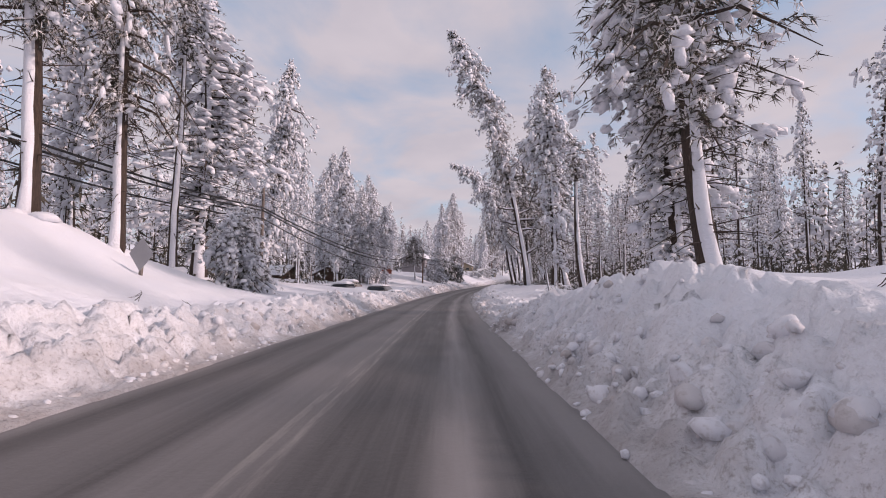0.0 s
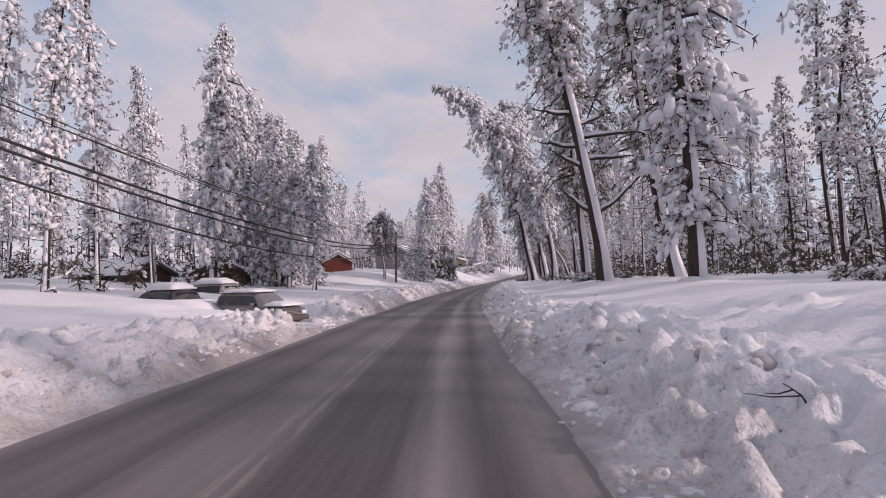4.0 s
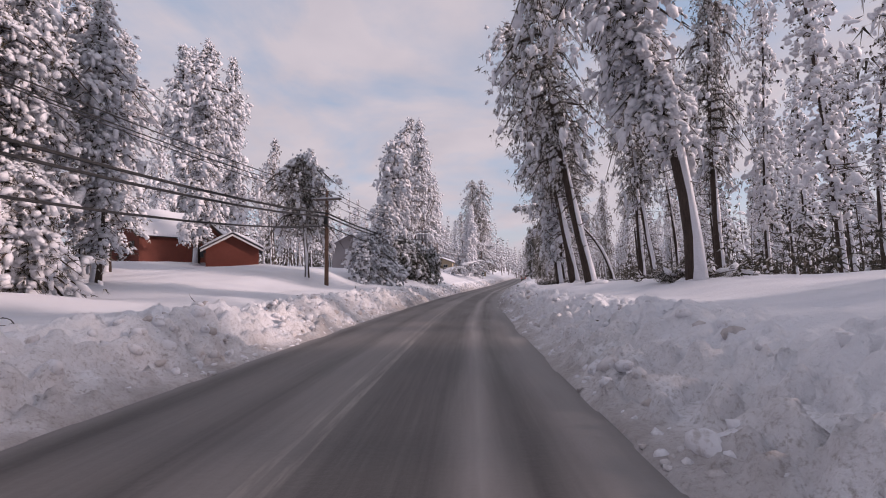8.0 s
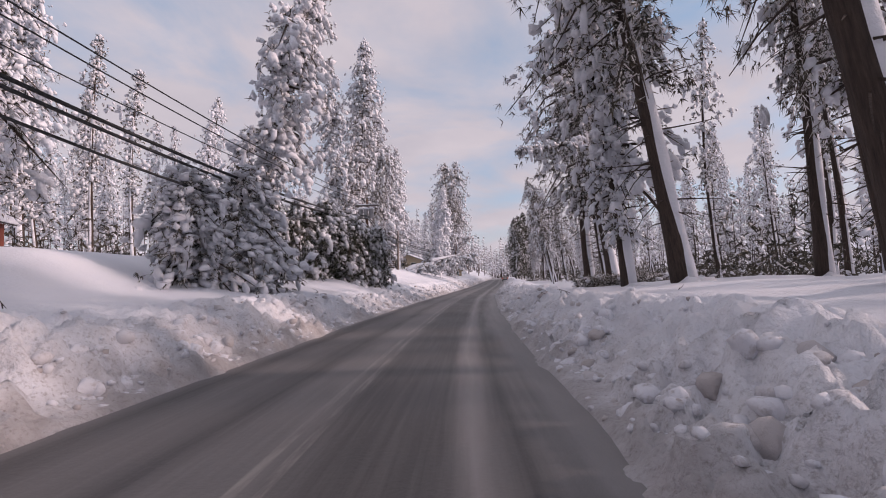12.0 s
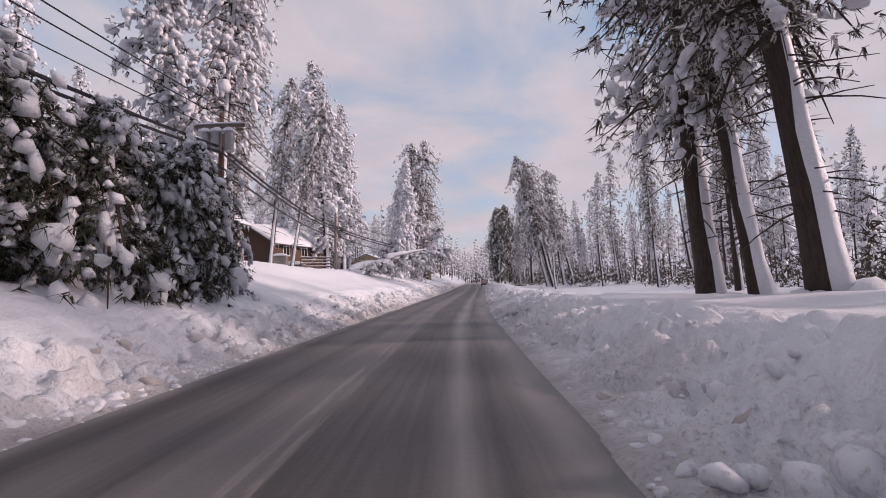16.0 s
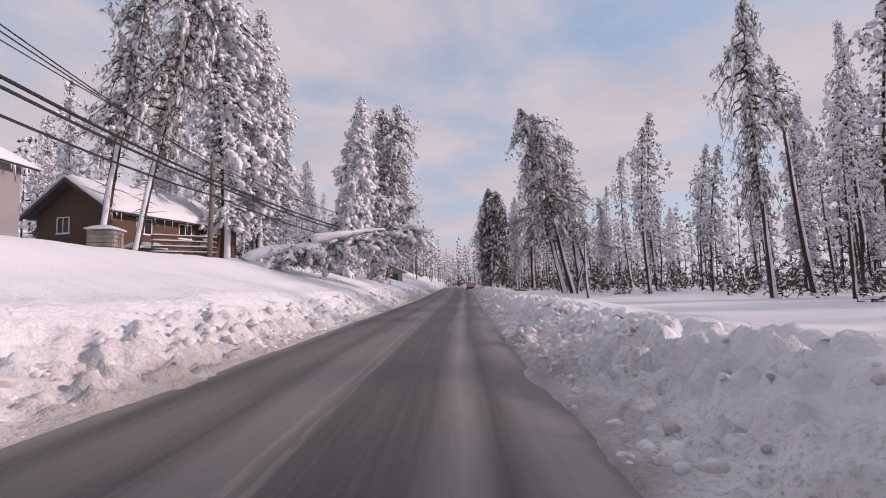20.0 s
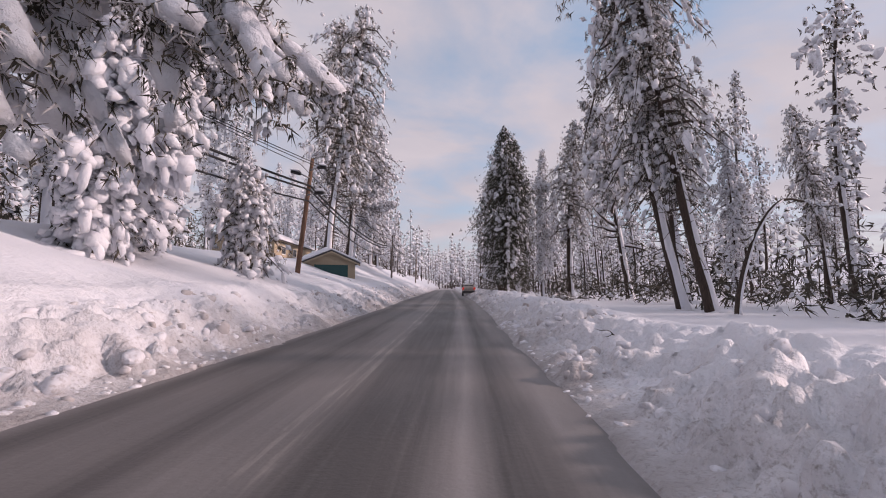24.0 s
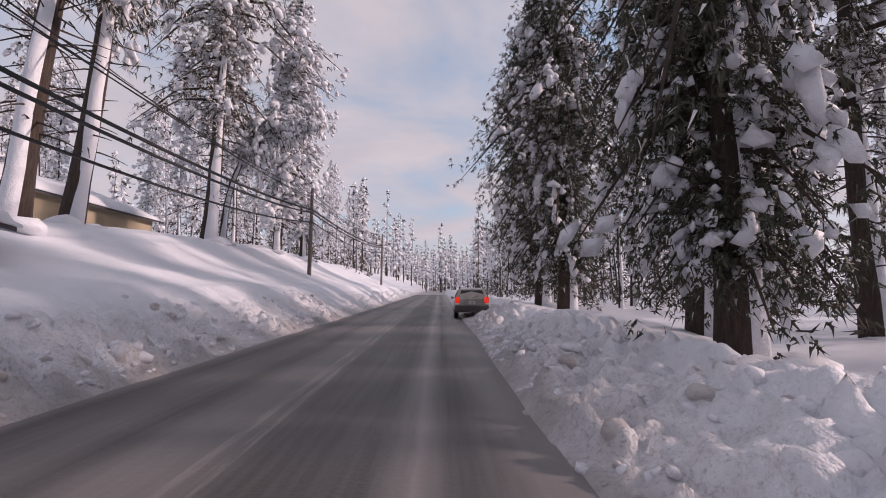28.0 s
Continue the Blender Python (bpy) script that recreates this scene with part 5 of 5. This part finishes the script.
# the fallen tree that lies over the bank and the wires
def fallen_log():
    root = tagged(new("fallen_log"), "fallen trunk under thick snow across broken trees", "fallen tree")
    a, b = np.array([8.5, 185.6, 3.5]), np.array([18.0, 189.1, 5.3])
    rng = np.random.RandomState(3)
    for k0, k1, rise in ((-0.04, 0.52, -0.25), (0.42, 1.0, 0.25)):
        u = np.linspace(0, 1, 12)[:, None]
        pts = a + (b - a) * (k0 + (k1 - k0) * u) + np.array([0, 0, 1.0]) * (rise + 0.15 * np.sin(u * 3.1))
        pts = pts + np.cumsum(rng.normal(size=pts.shape) * 0.02, axis=0)
        ends = np.array([0.45] + [1.0] * 9 + [0.85, 0.4]) if k0 < 0.1 else np.linspace(1, 0.25, 12)
        part("trunk", tube_bm(pts, np.linspace(0.24, 0.17, 12) * ends, 10), BARK, root, smooth=True)
        v, f = tube(pts + np.array([0.06, -0.10, 0.10]), np.linspace(0.42, 0.32, 12) * rng.uniform(0.8, 1.15, 12) * ends, 10)
        child("packed_snow", mesh_from("packed_snow", v + rng.normal(size=v.shape) * 0.03, f, SNOW), root, "thick ridge of snow")
    bag, green, white = Bag(), Bag(), Bag()
    for _ in range(170):
        k = rng.uniform(0.2, 1) if rng.rand() < 0.65 else rng.uniform(0.9, 1.3)
        p = a + (b - a) * k
        way = np.array([rng.uniform(-0.7, 0.9), rng.uniform(-0.7, 0.7), rng.uniform(-1.3, 0.0)])
        ln = rng.uniform(0.8, 2.8)
        q = np.linspace(0, 1, 4)[:, None]
        pp = p + q * way * ln * 0.8
        bag.add(*tube(pp, np.linspace(0.04, 0.012, 4), 4, cap=False))
        for e in (0.5, 0.75, 1.0):
            c = p + way * ln * 0.8 * e
            blades(green, rng, c, way, 55, 0.2, 0.012, 0.28)
            snow_lump(white, rng, c + (0, 0, 0.12), way, np.array([0.35, 0.22, 0.14]) * rng.uniform(0.6, 1.4), False, 0.4)
    tagged(child("branchwork", bag.mesh("branchwork", BARK, False), root), kind="stuff")
    tagged(child("needles", green.mesh("needles", NEEDLE, False), root), kind="stuff")
    tagged(child("snow_load", white.mesh("snow_load", SNOW), root), kind="stuff")


fallen_log()


# broken branches on the banks
def broken_branch(seed, ln):
    rng = np.random.RandomState(seed)
    root = tagged(new("broken_branch"), "broken dark twig sticking out of the ploughed snow", "branch", "broken branches")
    q = np.linspace(0, 1, 6)[:, None]
    pts = q * np.array([0.6, 0.2, 0.7]) * ln + np.sin(q * 3) * np.array([0.0, 0.12, 0.06]) - np.array([0, 0, 0.12])
    part("stem", tube_bm(pts, np.linspace(0.014, 0.005, 6), 5), BARK, root)
    for k in (2, 3, 4):
        way = rng.normal(size=3) * 0.3
        part("twig", tube_bm([pts[k], pts[k] + way * ln * 0.5, pts[k] + way * ln + (0, 0, 0.05)], [0.008, 0.006, 0.003], 4), BARK, root)
    return root


BRANCH = [broken_branch(1, 0.4), broken_branch(2, 0.6)]
_r = random.Random(12)
for i in range(58):
    side = _r.choice((-1, 1))
    s, off = 4 + i * 4.1 + _r.uniform(-3, 3), _r.uniform(1.6, 5.0)
    x, y = (float(q) for q in at(s, LEFT_EDGE - off if side < 0 else RIGHT_EDGE + off))
    m = pose(x, y, ground_z(x, y), _r.uniform(-30, 30), _r.uniform(-20, 50), _r.uniform(0, 360))
    if i < 2:
        BRANCH[i].matrix_basis = m
    else:
        copy_thing(BRANCH[i % 2], m)


def brush_pile(x, y, wide, seed):
    """A heap of torn boughs half covered with snow."""
    rng = np.random.RandomState(seed)
    root = tagged(new("brush_pile"), "heap of dark torn fir boughs dusted with snow", "branches", "brush piles")
    root.matrix_basis = pose(x, y, ground_z(x, y))
    sticks, green, white = Bag(), Bag(), Bag()
    for _ in range(34):
        p = np.array([rng.normal() * wide * 0.5, rng.normal() * wide * 0.35, 0.1])
        way = np.array([rng.normal(), rng.normal(), rng.uniform(0.0, 0.7)])
        ln = rng.uniform(0.5, 1.5)
        q = np.linspace(0, 1, 4)[:, None]
        sticks.add(*tube(p + q * way * ln * 0.6, np.linspace(0.03, 0.01, 4), 4, cap=False))
        for e in (0.3, 0.6, 0.9):
            blades(green, rng, p + way * ln * 0.6 * e, way, 34, 0.24, 0.016, 0.2)
        if rng.rand() < 0.6:
            snow_lump(white, rng, p + way * ln * 0.3 + (0, 0, 0.1), way, np.array([0.3, 0.2, 0.1]) * rng.uniform(0.6, 1.3), False)
    tagged(child("boughs", sticks.mesh("boughs", BARK, False), root), kind="stuff")
    tagged(child("needles", green.mesh("needles", NEEDLE, False), root), kind="stuff")
    tagged(child("snow_load", white.mesh("snow_load", SNOW), root), kind="stuff")


for i, (x, y, w) in enumerate(((16.8, 124.0, 1.6), (19.8, 126.5, 2.2), (22.5, 129.0, 2.0), (14.5, 92.5, 1.8), (17.0, 97.0, 2.0), (12.8, 45.0, 1.8), (16.0, 52.0, 2.2), (41.0, 222.0, 1.5), (13.8, 39.5, 1.5), (15.8, 43.5, 1.8), (12.0, 73.0, 1.4), (14.6, 75.5, 1.8))):
    brush_pile(x, y, w, 200 + i)


# ---------------------------------------------------------------- the car on the road
def car_paint(name, rgb):
    m = Nodes(name, 0.32, 0.35)
    m.bsdf.inputs["Coat Weight"].default_value = 0.5
    dirt = m.ramp(m.noise(3.0, 6, m.where()), 0.35, 0.75)
    m.color(m.mix(m.math("MULTIPLY", dirt, 0.5), rgb, (0.20, 0.18, 0.165)))
    return m.mat


SILVER = car_paint("silver_beige_paint", (0.40, 0.37, 0.33))
LAMP_RED = Nodes("red_lens", 0.2).color((0.45, 0.012, 0.008)).mat
_lens = LAMP_RED.node_tree.nodes["Principled BSDF"]
_lens.inputs["Emission Color"].default_value, _lens.inputs["Emission Strength"].default_value = (1.0, 0.05, 0.02, 1), 0.55
LAMP_OFF = Nodes("unlit_red_lens", 0.2).color((0.12, 0.006, 0.005)).mat
RUBBER = plain("tyre_rubber", (0.015, 0.015, 0.015), 0.85, vary=0.3)
BUMPER = plain("grey_bumper_plastic", (0.075, 0.07, 0.068), 0.6, vary=0.2)


def loft_bm(sections):
    """A body through cross-sections given as (y, [(x, z), ...]) for the right half; mirrored."""
    bm = bmesh.new()
    rows = []
    for y, half in sections:
        ring = [(x, z) for x, z in half] + [(-x, z) for x, z in reversed(half)]
        rows.append([bm.verts.new((x, y, z)) for x, z in ring])
    n = len(rows[0])
    for a, b in zip(rows, rows[1:]):
        for i in range(n):
            bm.faces.new((a[i], a[(i + 1) % n], b[(i + 1) % n], b[i]))
    bm.faces.new(rows[0][::-1])
    bm.faces.new(rows[-1])
    bmesh.ops.recalc_face_normals(bm, faces=bm.faces[:])
    return bm


def wagon(x, y, turn, paint, label, snow=0.0, lamps=True):
    root = tagged(new("car"), label, "car")
    s, d = road_sd(x, y)
    on_road = abs(d) < 7.5
    root.matrix_basis = pose(x, y, float(line(s)[1]) + 0.02 - 0.012 * abs(float(d)) + 0.02 if on_road else ground_z(x, y) - 1.1, 0, 0, turn)

    def sec(wide, low, belt, roof, inset):
        return [(0.0, low), (wide - 0.12, low), (wide, low + 0.15), (wide, belt - 0.1), (wide - 0.04, belt), (wide - inset, roof - 0.1), (wide - inset - 0.14, roof), (0.0, roof + 0.02)]
    body = loft_bm([(-2.22, sec(0.78, 0.42, 0.95, 1.0, 0.10)), (-2.15, sec(0.86, 0.34, 1.0, 1.12, 0.12)), (-1.95, sec(0.87, 0.32, 1.0, 1.50, 0.17)),
                    (-1.6, sec(0.87, 0.3, 1.0, 1.56, 0.2)), (0.0, sec(0.87, 0.3, 0.98, 1.57, 0.2)), (0.45, sec(0.87, 0.3, 0.97, 1.5, 0.2)),
                    (1.15, sec(0.87, 0.3, 0.95, 1.02, 0.1)), (2.0, sec(0.84, 0.32, 0.82, 0.88, 0.1)), (2.2, sec(0.72, 0.4, 0.7, 0.74, 0.1))])
    bmesh.ops.bevel(body, geom=body.edges[:], offset=0.02, segments=2, profile=0.7, affect="EDGES")
    part("body", body, paint, root, smooth=True)
    # rear glass lies on the sloping hatch
    glass = bmesh.new()
    q = [(-0.62, -2.155, 1.06), (0.62, -2.155, 1.06), (0.54, -1.985, 1.44), (-0.54, -1.985, 1.44)]
    lo = [glass.verts.new((a, b - 0.012, c)) for a, b, c in q]
    hi = [glass.verts.new((a, b + 0.05, c)) for a, b, c in q]
    glass.faces.new(lo)
    for i in range(4):
        glass.faces.new((lo[i], hi[i], hi[(i + 1) % 4], lo[(i + 1) % 4]))
    bmesh.ops.recalc_face_normals(glass, faces=glass.faces[:])
    part("rear_window", glass, GLASS, root, "dark tinted glass")
    part("wiper", tube_bm([(0.0, -2.19, 1.06), (0.35, -2.16, 1.16)], [0.012, 0.008], 5), BLACK, root)
    part("bumper", box_bm(-0.85, -2.32, 0.36, 0.85, -2.1, 0.68, 0.05), BUMPER, root, "dark grey plastic bumper", True)
    part("tailgate_trim", box_bm(-0.42, -2.262, 0.9, 0.42, -2.22, 0.97, 0.012), paint, root)
    plate = part("number_plate", box_bm(-0.16, -2.255, 0.74, 0.16, -2.225, 0.88, 0.005), WHITE, root, "white plate with dark bars")
    for k in range(5):
        part("bar", box_bm(-0.12 + k * 0.05, -2.259, 0.775, -0.09 + k * 0.05, -2.254, 0.845), BLACK, plate)
    for sx in (-1, 1):
        x0, x1 = sorted((sx * 0.62, sx * 0.85))
        part("tail_light", box_bm(x0, -2.245, 0.80, x1, -2.13, 1.10, 0.03), LAMP_RED if lamps else LAMP_OFF, root, "lit red lens" if lamps else "dull red lens", True)
        x0, x1 = sorted((sx * 0.64, sx * 0.84))
        part("reversing_light", box_bm(x0, -2.24, 0.72, x1, -2.15, 0.79, 0.015), WHITE, root, "clear lens", True)
        part("roof_rail", tube_bm([(sx * 0.58, -1.7, 1.57), (sx * 0.58, -1.6, 1.63), (sx * 0.58, 0.1, 1.64), (sx * 0.58, 0.25, 1.55)], [0.022] * 4, 6), BLACK, root, smooth=True)
        x0, x1 = sorted((sx * 0.88, sx * 1.04))
        part("door_mirror", box_bm(x0, 0.55, 0.98, x1, 0.68, 1.12, 0.03), paint, root, smooth=True)
        side = bmesh.new()
        pts = [(-1.85, 1.04), (0.85, 1.02), (0.35, 1.42), (-1.8, 1.45)]
        w0, w1 = 0.87, 0.69
        lo = [side.verts.new((sx * ((w0 if c < 1.2 else w1) + 0.012), b, c)) for b, c in pts]
        hi = [side.verts.new((sx * ((w0 if c < 1.2 else w1) - 0.05), b, c)) for b, c in pts]
        side.faces.new(lo)
        for i in range(4):
            side.faces.new((lo[i], hi[i], hi[(i + 1) % 4], lo[(i + 1) % 4]))
        bmesh.ops.recalc_face_normals(side, faces=side.faces[:])
        part("side_window", side, GLASS, root)
        for wy in (-1.35, 1.3):
            tyre = part("tyre", tube_bm([(sx * 0.66, wy, 0.32), (sx * 0.70, wy, 0.32), (sx * 0.84, wy, 0.32), (sx * 0.88, wy, 0.32)], [0.27, 0.33, 0.33, 0.28], 24), RUBBER, root, smooth=False)
            part("rim", tube_bm([(sx * 0.80, wy, 0.32), (sx * 0.885, wy, 0.32)], [0.2, 0.19], 18), STEEL, tyre)
    if snow:
        part("roof_snow", snow_slab_bm(-0.7, -1.9, 0.7, 0.4, 1.57, snow, 3, nx=8, ny=10), SNOW, root, "thick white snow", True)
        part("bonnet_snow", snow_slab_bm(-0.75, 0.9, 0.75, 2.2, 0.95, snow, 4, nx=8, ny=8), SNOW, root, "thick white snow", True)
    else:
        part("rear_seat", box_bm(-0.6, -1.2, 0.6, 0.6, -1.0, 1.1, 0.05), BLACK, root)
    return root


wagon(40.0, 248.3, -13.5, SILVER, "silver estate car with lit red tail lights on the road")
DARK_PAINT = car_paint("dark_blue_paint", (0.02, 0.025, 0.035))
GREY_PAINT = car_paint("dark_silver_paint", (0.16, 0.16, 0.165))
parked = wagon(-7.1, 60.6, 240, GREY_PAINT, "dark silver car parked in a drive, snow on its roof", 0.2, False)
for sx in (-1, 1):
    x0, x1 = sorted((sx * 0.44, sx * 0.72))
    part("headlight", box_bm(x0, 2.08, 0.56, x1, 2.23, 0.73, 0.03), ICE, parked, "clear glass lens", True)
part("grille", box_bm(-0.42, 2.14, 0.54, 0.42, 2.215, 0.73, 0.015), BLACK, parked, "black grille")
for k in range(3):
    part("grille_bar", box_bm(-0.4, 2.2, 0.565 + k * 0.06, 0.4, 2.235, 0.59 + k * 0.06, 0.008), STEEL, parked, "bright bar")
part("front_bumper", box_bm(-0.82, 2.0, 0.3, 0.82, 2.3, 0.52, 0.05), BUMPER, parked, "dark grey plastic bumper", True)
wagon(-13.2, 63.5, 62, DARK_PAINT, "dark parked car buried under thick snow", 0.45, False)
wagon(-13.6, 69.5, 70, SILVER, "silver parked car buried under thick snow", 0.45, False)
wagon(2.2, 187.0, -30, DARK_PAINT, "dark parked pickup under thick snow beside the cabin", 0.5, False)
for key, src in list(NEAR.items()) + list(MID.items()):
    if (id(NEAR if src in NEAR.values() else MID), key) not in USED:
        for o in [*src.children_recursive, src]:
            bpy.data.objects.remove(o)
